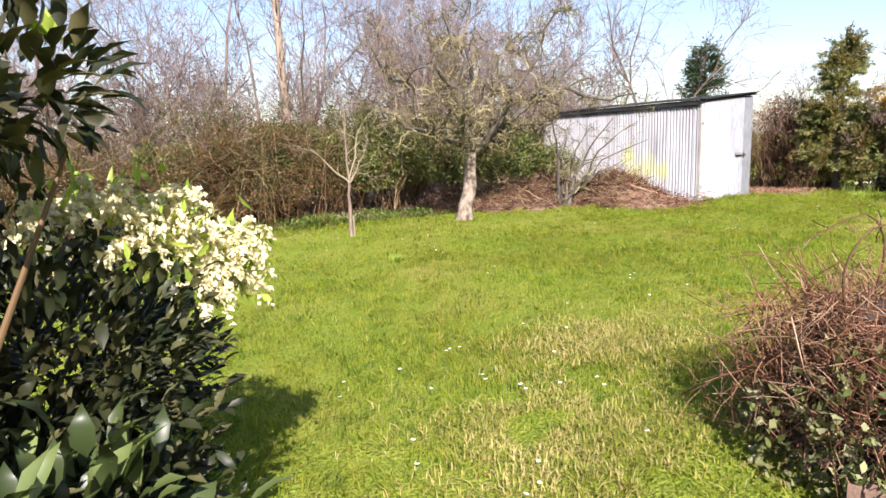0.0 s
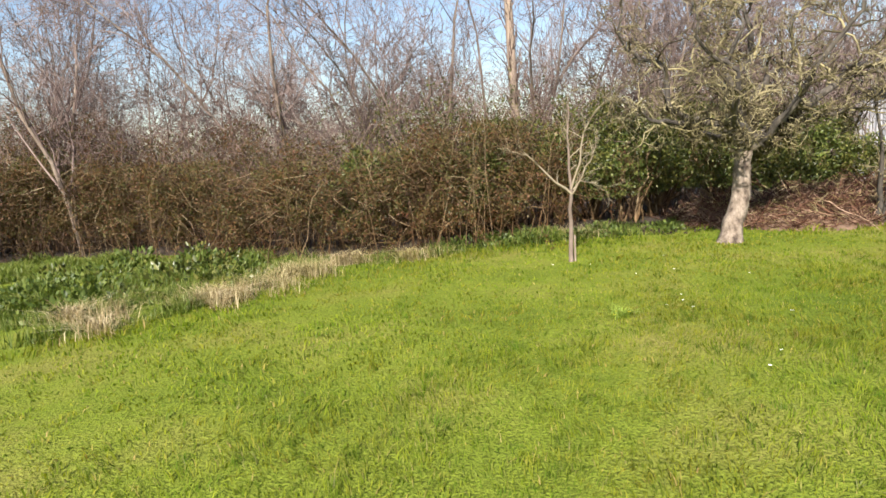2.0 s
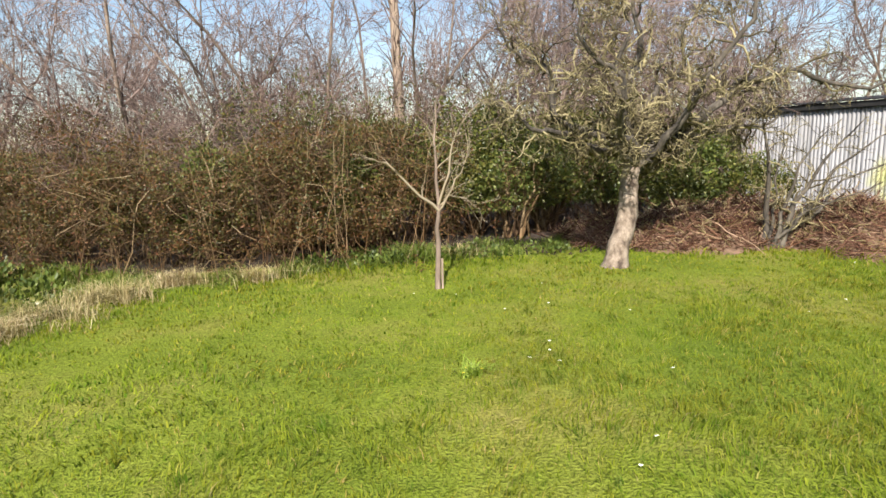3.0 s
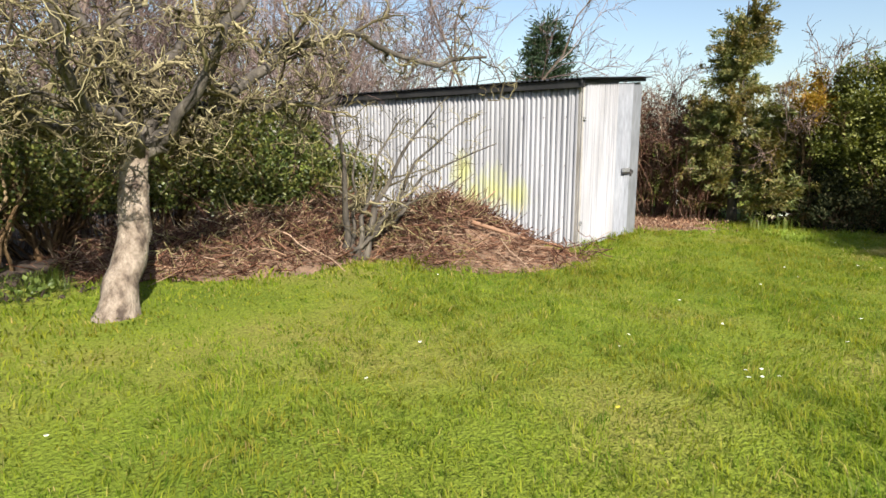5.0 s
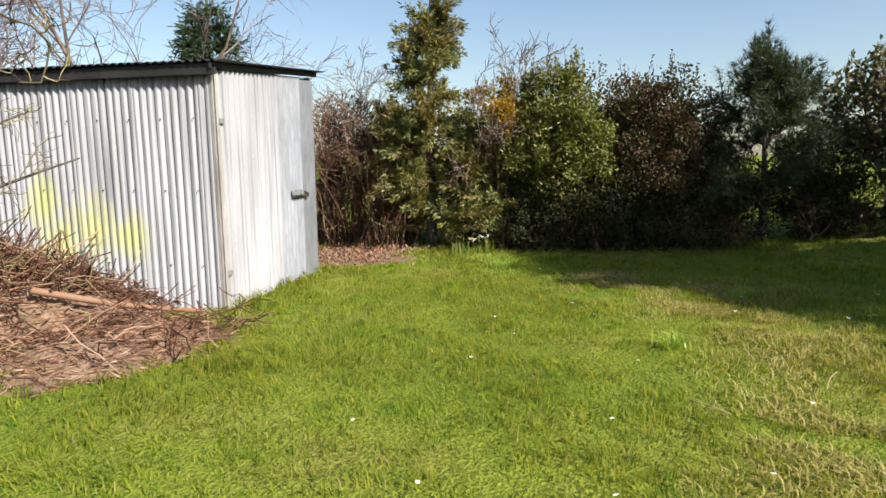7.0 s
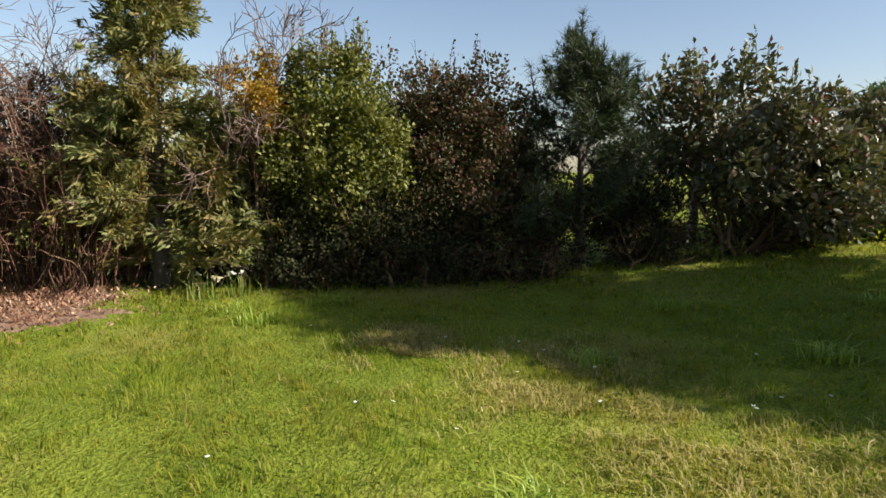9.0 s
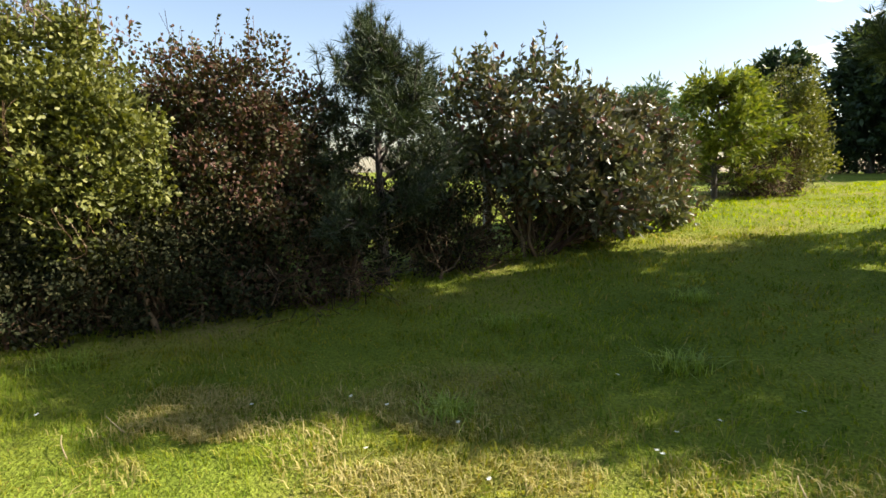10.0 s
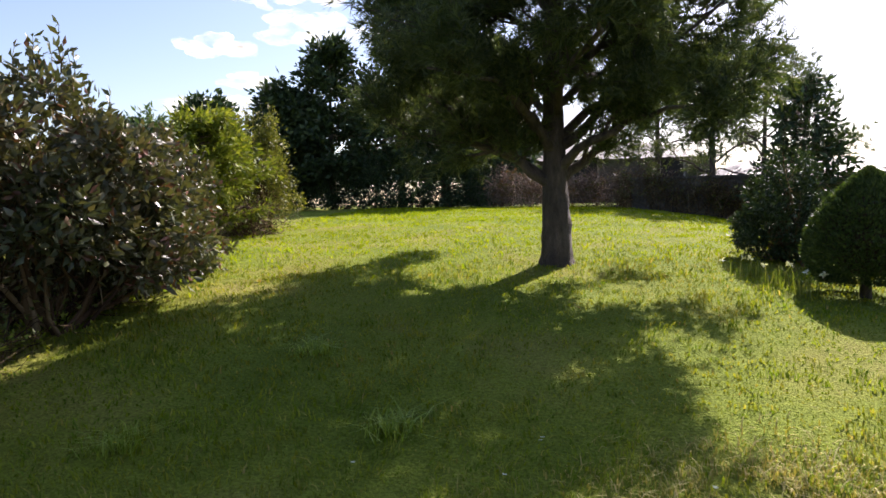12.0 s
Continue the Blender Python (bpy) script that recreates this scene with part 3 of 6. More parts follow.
def shrub(name, x, y, label, category, seed, clumps, n, mat, length, width, stems=14, stem_mat=M_TWIG, group="", shell=0.5, jitter=0.7, up=0.2, leaf_label="", low=0.03, twigs=0, sprig=0, sprig_len=0.4):
    """A leafy bush: stems from the base, twigs, and many single leaves in uneven clumps."""
    rng = np.random.default_rng(seed)
    bush = thing(name, x, y, label, category, group)
    sub = []
    for cx, cy, cz, rx, ry, rz in clumps:
        for _ in range(20):
            u = unit(rng.normal(size=3))
            f, g = rng.uniform(0.6, 1.1), rng.uniform(0.15, 0.38)
            sub.append((cx + u[0] * rx * f, cy + u[1] * ry * f, cz + u[2] * rz * f, rx * g, ry * g, rz * g))
    p0, o0 = blob_points(rng, int(n * 0.2), clumps, shell)
    p1, o1 = blob_points(rng, int(n * 0.8), sub, 0.3)
    p, out = np.concatenate([p0, p1]), np.concatenate([o0, o1])
    keep = p[:, 2] > low
    p, out = p[keep], out[keep]
    C = np.array(clumps, dtype=float)
    k = rng.integers(0, len(C), stems)
    tips = C[k, :3] + rng.normal(size=(stems, 3)) * C[k, 3:] * 0.35
    tips[:, 2] = np.maximum(tips[:, 2], 0.2)
    base = np.stack([rng.normal(size=stems) * 0.12, rng.normal(size=stems) * 0.12, np.full(stems, -0.08)], 1)
    f = np.linspace(0, 1, 6)[None, :, None]
    P = base[:, None] * (1 - f) + tips[:, None] * f + rng.normal(size=(stems, 6, 3)) * 0.05 * np.sin(f * 3.1)
    R = np.linspace(0.028, 0.008, 6)[None, :] * rng.uniform(0.6, 1.3, (stems, 1))
    P1, R1 = grow(rng, P, R, 7, 0.5, 0.8, 0.2, 4, 0.25, 1.0, 0.5)
    pieces = [tubes(P, R, 5), tubes(P1, np.maximum(R1, 0.003), 3)]
    if twigs:
        P2, R2 = grow(rng, P1, R1, twigs, 0.3, 0.8, 0.1, 4, 0.2, 1.0, 0.6)
        pieces.append(tubes(P2, np.maximum(R2, 0.002), 3))
    leaf = [leaves(rng, p, out, length, width, 0.25, jitter, up)]
    if sprig:
        top = p[p[:, 2] > np.quantile(p[:, 2], 0.93)]
        b = top[rng.integers(0, len(top), sprig)]
        S = b[:, None] + np.linspace(0, 1, 5)[None, :, None] * np.array([0, 0, 1.0]) * (sprig_len * rng.uniform(0.4, 1, sprig))[:, None, None]
        S = S + np.cumsum(rng.normal(size=S.shape) * 0.012, axis=1)
        pieces.append(tubes(S, np.repeat(np.linspace(0.005, 0.002, 5)[None], sprig, 0), 3))
        q = S[:, 1:].reshape(-1, 3).repeat(2, 0)
        leaf.append(leaves(rng, q, rng.normal(size=q.shape) + np.array([0, 0, 0.6]), length * 0.9, width * 0.8, 0.25, 0.3))
    mesh_part("stem_frame", joined(pieces), stem_mat, bush, "", True)
    mesh_part("foliage", joined(leaf), mat, bush, leaf_label)
    return bush


def bramble(x, y, label, seed, rx, ry, h, canes, n_leaf, leaf_mat=M_OLIVE, cane_mat=M_CANE, group="bramble hedge", leaf=0.05, droop=1.0, name="bramble_bush", fine=1.0, reach=1.0):
    """A tangle of arching canes with small leaves."""
    rng = np.random.default_rng(seed)
    bush = thing(name, x, y, label, "bush", group)
    b = np.stack([rng.uniform(-rx, rx, canes), rng.uniform(-ry, ry, canes), np.full(canes, -0.05)], 1)
    a = rng.uniform(0, 6.28, canes)
    way = np.stack([np.cos(a), np.sin(a) - 0.25, np.zeros(canes)], 1)
    L = rng.uniform(0.5, 1.3, canes)[:, None] * min(rx, 1.0) * reach
    H = h * rng.uniform(0.3, 1.12, canes) * (1 - 0.25 * (b[:, 0] / rx) ** 2)
    t = np.linspace(0, 1, 7)
    P = b[:, None] + way[:, None] * (L[:, None] * (t ** 1.4)[None, :, None])
    P[:, :, 2] += H[:, None] * np.sin(t * math.pi * rng.uniform(0.5, 0.5 + 0.42 * droop, (canes, 1)))
    P += np.cumsum(rng.normal(size=P.shape) * np.array([0.075, 0.075, 0.06]), axis=1)
    P[:, :, 2] = np.maximum(P[:, :, 2], -0.05)
    R = fine * np.linspace(0.0075, 0.003, 7)[None] * rng.uniform(0.6, 1.3, (canes, 1))
    loose = int(canes * (3.6 if canes > 60 else 9))
    lumps = [(rng.uniform(-0.85, 0.85) * rx, rng.uniform(-0.7, 0.6) * ry, h * rng.uniform(0.25, 0.9), rx * rng.uniform(0.24, 0.46), ry * rng.uniform(0.28, 0.5), h * rng.uniform(0.12, 0.24)) for _ in range(11)]
    q = blob_points(rng, loose, lumps, 0.45)[0]
    few = rng.uniform(0, 1, loose) < 0.3
    q[few] = np.stack([rng.uniform(-rx, rx, loose), rng.uniform(-ry, ry, loose), rng.uniform(0.05, 0.95, loose) * h], 1)[few]
    w = unit(rng.normal(size=(loose, 3)) * np.array([1.0, 0.6, 0.55]) + np.array([0, -0.25, -0.12]) + np.array([0, 0, 0.6]) * (1 - droop))
    T, step = [q], 0.17 * min(1.0, 0.35 + 0.65 * reach)
    for _ in range(4):
        w = unit(w + rng.normal(size=(loose, 3)) * 0.38)
        T.append(T[-1] + w * (step * rng.uniform(0.5, 1.4, (loose, 1))))
    T = np.stack(T, 1)
    T[:, :, 2] = np.maximum(T[:, :, 2], 0.0)
    TR = fine * np.linspace(0.0055, 0.0022, 5)[None] * rng.uniform(0.5, 1.5, (loose, 1))
    P1, R1 = grow(rng, P, R, 2, 0.32, 0.9, 0.0, 4, 0.3, 1.0, 0.8, 0.25, 0.5)
    mesh_part("cane_tangle", joined([tubes(P, R, 3), tubes(T, TR, 3), tubes(P1, np.maximum(R1, 0.0022), 3)]), cane_mat, bush, "tangled brown canes")
    if n_leaf:
        m = n_leaf // 3
        k = rng.integers(0, len(P1), m)
        p = P1[k, rng.integers(1, 4, m)] + rng.normal(size=(m, 3)) * 0.05
        p = np.concatenate([p, blob_points(rng, n_leaf - m, lumps, 0.6)[0]])
        p[:, 2] = np.maximum(p[:, 2], 0.05)
        n_leaf = len(p)
        mesh_part("foliage", leaves(rng, p, np.tile([0, -0.6, 0.5], (n_leaf, 1)), leaf, leaf * 0.6, 0.2, 0.9), leaf_mat, bush, "small olive and russet leaves")
    return bush


HEDGE = [(-9.6, 13.6, 2.2), (-8.0, 14.2, 2.0), (-6.5, 14.1, 1.9), (-5.0, 13.9, 1.75), (-3.6, 13.2, 1.65), (-2.3, 12.5, 1.6), (-1.0, 11.9, 1.7), (0.3, 11.6, 1.8), (1.5, 11.5, 2.0), (2.5, 12.3, 2.0)]
for k, (x, y, h) in enumerate(HEDGE):
    bramble(x, y, "wild bramble hedge with arching brown canes and sparse leaves", 40 + k, 0.98, 0.75, h, 55, 11500, leaf=0.045)
for k, (x, y, h) in enumerate(((-8.5, 15.2, 3.0), (-5.8, 15.0, 2.6), (-2.6, 14.2, 2.5), (0.2, 13.2, 2.7), (2.2, 13.4, 2.8), (4.5, 13.8, 2.6), (6.8, 14.2, 2.4), (-4.2, 14.8, 2.6), (-9.3, 12.7, 3.0), (-7.2, 14.6, 3.1), (-10.6, 11.2, 2.8))):
    bramble(x, y, "tall thicket of bare reddish twigs behind the brambles", 60 + k, 1.4, 0.6, h, 90, 5200, M_IVY if k in (3, 4, 5) else M_OLIVE, M_TWIG, "twiggy thicket", 0.05, 0.35)
for k in range(11):
    bramble(-11.5 + 2.05 * k, 16.2 + 0.5 * (k % 3), "tall haze of fine leafless twigs among the trees", 100 + k, 1.5, 0.8, 3.7 - 0.5 * (k % 2), 80, 0, M_OLIVE, M_HAZE, "high thicket", 0.05, 0.25)
for k, (x, y, r, h) in enumerate(((0.6, 12.4, 0.9, 1.0), (2.3, 12.7, 1.0, 1.2), (3.8, 12.9, 1.0, 1.35), (5.2, 12.9, 1.1, 1.3), (6.6, 13.1, 1.0, 1.25), (-7.8, 14.7, 1.0, 1.2), (-0.4, 12.3, 0.7, 0.95), (1.5, 11.9, 0.6, 0.9), (4.4, 12.3, 0.9, 1.1))):
    shrub("evergreen_bush", x, y, "dense dark green ivy-clad bush at the lawn's edge", "bush", 80 + k,
          [(0, 0, h, r, 0.7, h * 0.75), (-0.5 * r, -0.2, h * 0.8, r * 0.6, 0.5, h * 0.5), (0.5 * r, -0.15, h * 1.2, r * 0.6, 0.5, h * 0.5)], 7500, M_IVY, 0.06, 0.045, 16, M_CANE, "evergreen bushes", low=0.55, twigs=3)
shrub("laurel_bush", 8.3, 13.0, "broad glossy dark green bush beside the shed", "bush", 90,
      [(0, 0, 0.95, 1.2, 0.8, 0.85), (-0.7, -0.3, 0.9, 0.8, 0.6, 0.6), (0.6, -0.4, 0.75, 0.8, 0.6, 0.55), (-0.2, 0, 1.5, 0.8, 0.6, 0.5)], 15000, M_IVY, 0.075, 0.045, 20, M_CANE, low=0.25)

# bare earth under the wild hedge, coloured dark for the shade beneath it
FLOOR = [(-10.5, 13.3), (-6.5, 13.6), (-4.2, 13.0), (-2.6, 12.05), (-1.2, 11.5), (0.4, 11.25), (1.8, 11.15), (3.6, 11.3), (5.4, 11.6), (7.0, 11.9), (8.6, 12.2), (9.9, 13.0)]
cols = []
for (x0, y0), (x1, y1) in zip(FLOOR, FLOOR[1:]):
    for f in np.arange(0, 1, 0.2):
        cols.append((x0 + (x1 - x0) * f, y0 + (y1 - y0) * f))
depths = np.array([0, 0.3, 0.8, 1.5, 2.5, 4.0, 6.0, 8.0])
FX = np.array([[x + 0.15 * d * wave(x, d, 2.0, 61) for d in depths] for x, y in cols])
FY = np.array([[y + d for d in depths] for x, y in cols])
FZ = ground_np(FX, FY) + np.where(depths == 0, -0.06, 0.05)[None, :] + 0.03 * wave(FX, FY, 3.0, 62) * (depths > 0)[None, :]
i, j = np.meshgrid(np.arange(len(cols) - 1), np.arange(len(depths) - 1), indexing="ij")
a = (i * len(depths) + j).ravel()
tagged(new("hedge_shade_floor", tri_mesh("hedge_shade_floor", np.stack([FX, FY, FZ], -1).reshape(-1, 3), np.stack([a, a + len(depths), a + len(depths) + 1, a + 1], 1), M_LITTERSHADE, True)),
       "earth and leaf mould under the wild hedge, darkened for its shade", "soil", kind="structure")

# litter under the wild hedge, and the rough corner of weeds and straw
rng = np.random.default_rng(5)
x, y = rng.uniform(1.5, 6.0, 900), rng.uniform(10.8, 12.8, 900)
VF = leaves(rng, np.stack([x, y, ground_np(x, y) + 0.02], 1), np.tile([0, 0, 0.1], (900, 1)), 0.07, 0.045)
tagged(new("leaf_litter", tri_mesh("leaf_litter", *VF, M_LITTERSHADE)), "dark fallen leaves under the hedge", "leaves", kind="stuff")
ROUGH = [(-3.3, 7.3), (-2.3, 8.2), (-1.0, 10.1), (0.6, 10.5), (1.9, 10.7), (3.7, 10.8), (5.3, 11.2), (5.5, 12.0), (2.0, 11.6), (-1.0, 11.3), (-3.0, 12.4), (-7.0, 13.8), (-9, 12), (-7.0, 7.0)]
x, y = rng.uniform(-9, 6, 130000), rng.uniform(7, 14, 130000)
keep = inside(x, y, ROUGH) & (wave(x, y, 2.0, 21) > -0.5)
x, y = x[keep], y[keep]
n = len(x)
VF = sprigs(rng, n, on_ground(x, y), 0.13 * np.clip(1 + 1.1 * wave(x, y, 3.2, 22), 0.15, 2.6) * rng.uniform(0.5, 1.3, n), np.full(n, 0.7), 0.011)
tagged(new("rough_grass", tri_mesh("rough_grass", *VF, M_LONG)), "long rank green grass in the rough corner", "grass", kind="stuff")
for k, (cx, cy, rx, ry, m) in enumerate(((-1.7, 9.1, 0.55, 0.5, 2600), (-1.2, 10.0, 0.5, 0.4, 2000), (-3.0, 7.75, 0.35, 0.3, 1500), (0.3, 10.55, 0.5, 0.2, 900), (3.1, 11.1, 0.45, 0.3, 900), (-0.6, 10.7, 0.3, 0.3, 900), (-2.1, 8.6, 0.4, 0.35, 1600), (-3.4, 8.3, 0.35, 0.3, 1200), (0.0, 10.3, 0.35, 0.2, 900))):
    x, y = cx + rng.normal(size=m) * rx * 0.5, cy + rng.normal(size=m) * ry * 0.5
    keep = (wave(x, y, 5.0, 23) > rng.uniform(-0.35, 0.35, m)) & (wave(x, y, 2.2, 24) > -0.25)
    x, y = x[keep], y[keep]
    m = len(x)
    VF = sprigs(rng, m, on_ground(x, y), 0.25 * rng.uniform(0.3, 1.2, m), np.full(m, 1.0), 0.007, 0.9)
    tagged(new("straw_clump", tri_mesh("straw_clump", *VF, M_STRAW)), "clump of bleached dry grass at the lawn's edge", "grass", "straw clumps", kind="stuff")


def weed(x, y, seed, r=0.16, n=60, mat=M_WEED, size=0.075, h=0.12):
    rng = np.random.default_rng(seed)
    w = thing("weed", x, y, "low broad-leaved green weed in the grass", "weed", "weeds")
    p = rng.normal(size=(n, 3)) * np.array([r, r, 0]) + np.array([0, 0, 0.02])
    p[:, 2] += rng.uniform(0, h, n)
    mesh_part("foliage", leaves(rng, p, unit(p + np.array([0, 0, 0.05])), size, size * 0.6, 0.2, 0.5, 0.4), mat, w)


rng = np.random.default_rng(33)
for k in range(26):
    weed(rng.uniform(-6.0, -1.8), rng.uniform(8.6, 12.0), 200 + k, rng.uniform(0.1, 0.28), 90, M_IVY if k % 3 == 0 else M_WEED, rng.uniform(0.06, 0.12), rng.uniform(0.1, 0.4))
for k in range(16):
    weed(rng.uniform(1.0, 5.0), rng.uniform(10.6, 11.4), 240 + k, 0.15, 70, size=0.07, h=0.15)


# ---------------------------------------------------------------- old apple tree, sapling, bare shrub
def limb(points, r0, r1, n=14):
    pts = np.array(points, dtype=float)
    t = np.linspace(0, len(pts) - 1, n)
    out = []
    for v in t:
        k = min(int(v), len(pts) - 2)
        f = v - k
        p0, p1, p2, p3 = pts[max(k - 1, 0)], pts[k], pts[k + 1], pts[min(k + 2, len(pts) - 1)]
        out.append(0.5 * (2 * p1 + (p2 - p0) * f + (2 * p0 - 5 * p1 + 4 * p2 - p3) * f * f + (3 * p1 - p0 - 3 * p2 + p3) * f ** 3))
    return np.array(out)[None], np.linspace(r0, r1, n)[None]


rng = np.random.default_rng(71)
apple = thing("apple_tree", 5.1, 9.8, "old leaning apple tree with pale flaky trunk and crooked bare limbs", "tree")
TP, TR = limb([(-0.07, -0.06, -0.08), (0.04, 0.04, 0.3), (0.17, 0.13, 0.6), (0.22, 0.18, 0.95), (0.26, 0.22, 1.2), (0.30, 0.26, 1.4)], 0.145, 0.105, 26)
TR[0, :5] = (0.22, 0.19, 0.165, 0.15, 0.143)
TP = TP + rng.normal(size=TP.shape) * 0.007
TV, TF = tubes(TP, TR, 14)
TV = TV + np.array([0.012, 0.012, 0.006]) * np.stack([wave(TV[:, 2] * 3, TV[:, 0] * 8 + TV[:, 1] * 5, 4.0, 74), wave(TV[:, 2] * 3, TV[:, 1] * 8, 4.0, 75), wave(TV[:, 0], TV[:, 2], 9.0, 76)], 1)
mesh_part("trunk", (TV, TF), M_PALE, apple, "pale flaking bark", True)
fork = (0.30, 0.26, 1.33)
limbs = [limb([fork, (0.62, 0.25, 1.58), (0.95, 0.2, 1.72), (1.35, 0.12, 2.05), (1.8, 0.0, 2.42), (2.5, -0.12, 2.5), (3.2, -0.35, 2.28), (3.9, -0.5, 2.4)], 0.085, 0.014, 24),
         limb([fork, (0.7, 0.1, 1.52), (1.1, -0.05, 1.78), (1.5, -0.2, 1.74), (2.0, -0.3, 1.95)], 0.07, 0.013, 18),
         limb([fork, (0.0, 0.2, 1.56), (-0.4, 0.12, 1.55), (-0.8, 0.0, 1.8), (-1.25, -0.1, 1.78), (-1.8, -0.2, 2.2)], 0.075, 0.013, 20),
         limb([fork, (0.42, 0.35, 1.8), (0.22, 0.4, 2.3), (0.5, 0.5, 2.75), (0.35, 0.5, 3.4), (0.55, 0.5, 4.2)], 0.085, 0.014, 20),
         limb([fork, (-0.05, 0.5, 1.7), (-0.6, 0.65, 2.0), (-0.75, 0.8, 2.6), (-1.25, 0.95, 3.0), (-1.4, 1.0, 3.9)], 0.07, 0.012, 20),
         limb([fork, (0.6, 0.6, 1.7), (0.85, 0.8, 2.3), (1.35, 1.0, 2.6), (1.5, 1.1, 3.3), (2.1, 1.2, 3.8)], 0.07, 0.012, 20),
         limb([fork, (0.1, -0.15, 1.6), (-0.35, -0.6, 1.75), (-0.45, -1.0, 2.3), (-0.95, -1.1, 2.6), (-1.2, -1.2, 3.2)], 0.06, 0.012, 20),
         limb([fork, (0.65, -0.2, 1.75), (0.8, -0.45, 2.35), (1.25, -0.55, 2.8), (1.3, -0.7, 3.4), (1.7, -0.9, 3.9)], 0.06, 0.012, 20),
         limb([fork, (0.15, 0.1, 1.85), (-0.15, 0.05, 2.5), (0.1, 0.1, 3.0), (-0.3, 0.1, 3.9)], 0.06, 0.012, 18)]
bent = []
for P, R in limbs:
    n = P.shape[1]
    P = P + 0.05 * np.sin(np.linspace(0, 1, n) * 17 + rng.uniform(0, 6))[None, :, None] * unit(rng.normal(size=(1, 1, 3))) + rng.normal(size=P.shape) * 0.028
    P[:, 0] = fork
    bent.append((P, R))
    mesh_part("limb", tubes(P, R, 8), M_BARK, apple, "", True)
crown = []
for P, R in bent:
    P1, R1 = grow(rng, P, R, 22, 0.72, 0.95, 0.06, 7, 0.12, 1.0, 0.5, 0.5, 0.3)
    P2, R2 = grow(rng, P1, R1, 8, 0.34, 1.0, 0.1, 6, 0.12, 1.0, 0.6, 0.45, 0.4)
    P3, R3 = grow(rng, P2, R2, 4, 0.13, 1.0, 0.12, 4, 0.2, 1.0, 0.8, 0.4, 0.5)
    crown += [tubes(P1, np.maximum(R1, 0.007), 5), tubes(P2, np.maximum(R2, 0.0048), 3), tubes(P3, np.maximum(R3, 0.0038), 3)]
mesh_part("crown", joined(crown), M_LICHEN, apple, "lichen-grey bare twigs and spurs")

sapling = thing("sapling", 2.57, 9.22, "slender bare young tree with pale trunk on the lawn", "tree")
SP, SR = limb([(0, 0, -0.05), (0.02, 0.02, 0.5), (0.03, 0.02, 0.95), (0.0, 0.01, 1.5), (0.02, 0, 2.12)], 0.036, 0.008, 12)
SP = SP + rng.normal(size=SP.shape) * 0.007
mesh_part("trunk", tubes(SP, SR, 8), M_TAN, sapling, "", True)
sl = [limb([(0.03, 0.02, 0.92), (-0.25, -0.02, 1.15), (-0.5, -0.05, 1.42), (-0.72, -0.08, 1.5)], 0.02, 0.004, 9),
      limb([(0.03, 0.02, 0.98), (0.14, 0, 1.3), (0.22, 0, 1.75), (0.5, 0, 2.1)], 0.017, 0.004, 9),
      limb([(0.03, 0.02, 0.9), (0.22, 0.03, 1.2), (0.38, 0.05, 1.5)], 0.014, 0.004, 8),
      limb([(0.03, 0.02, 0.95), (0.2, 0.02, 1.08), (0.5, -0.02, 0.92)], 0.012, 0.003, 8)]
tw = []
for P, R in sl + [(SP[:, 5:], SR[:, 5:])]:
    P1, R1 = grow(rng, P, R, 12, 0.3, 0.7, 0.15, 5, 0.2, 1.0, 0.5, 0.2, 0.4)
    P2, R2 = grow(rng, P1, R1, 2, 0.13, 0.7, 0.1, 3, 0.2, 1.0, 0.7)
    tw += [tubes(P1, np.maximum(R1, 0.003), 3), tubes(P2, np.maximum(R2, 0.0022), 3)]
for P, R in sl:
    mesh_part("branch", tubes(P + rng.normal(size=P.shape) * 0.008, R, 6), M_PALETWIG, sapling, "", True)
mesh_part("crown", joined(tw), M_PALETWIG, sapling)
stake = thing("stake", 2.625, 9.2, "short grey wooden stake beside the young tree", "stake")
part("post", box(bmesh.new(), -0.011, -0.011, -0.05, 0.011, 0.011, 0.36, 0.003), M_POLE, stake)

bare = thing("bare_shrub", 7.92, 10.5, "leafless grey shrub with slanting stems against the shed", "shrub")
bl = []
for dx, dy, up, r in ((-0.12, 0.15, 2.45, 0.055), (0.10, 0.1, 1.6, 0.03), (0.55, -0.1, 1.85, 0.04), (1.0, -0.35, 2.0, 0.055), (1.6, -0.45, 1.75, 0.052), (1.95, -0.75, 1.5, 0.042), (1.3, -0.75, 1.15, 0.034)):
    bl.append(limb([(rng.normal() * 0.05, rng.normal() * 0.05, -0.06), (dx * 0.12 + 0.03, dy * 0.12, up * 0.22), (dx * 0.34, dy * 0.34, up * 0.42), (dx * 0.55, dy * 0.5, up * 0.72), (dx, dy, up)], r, 0.007, 12))
BP, BR = np.concatenate([p for p, r in bl]), np.concatenate([r for p, r in bl])
BP = BP + np.cumsum(rng.normal(size=BP.shape) * 0.032, axis=1)
for k in range(len(BP)):
    mesh_part("stem", tubes(BP[k:k + 1], BR[k:k + 1], 7), M_BARK, bare, "", True)
P1, R1 = grow(rng, BP, BR, 14, 0.5, 0.9, 0.05, 6, 0.25, 1.0, 0.5, 0.38, 0.3)
P2, R2 = grow(rng, P1, R1, 6, 0.2, 0.95, 0.1, 4, 0.2, 1.0, 0.6, 0.38)
mesh_part("twig_crown", joined([tubes(P1, np.maximum(R1, 0.004), 4), tubes(P2, np.maximum(R2, 0.0028), 3)]), M_LICHEN, bare)


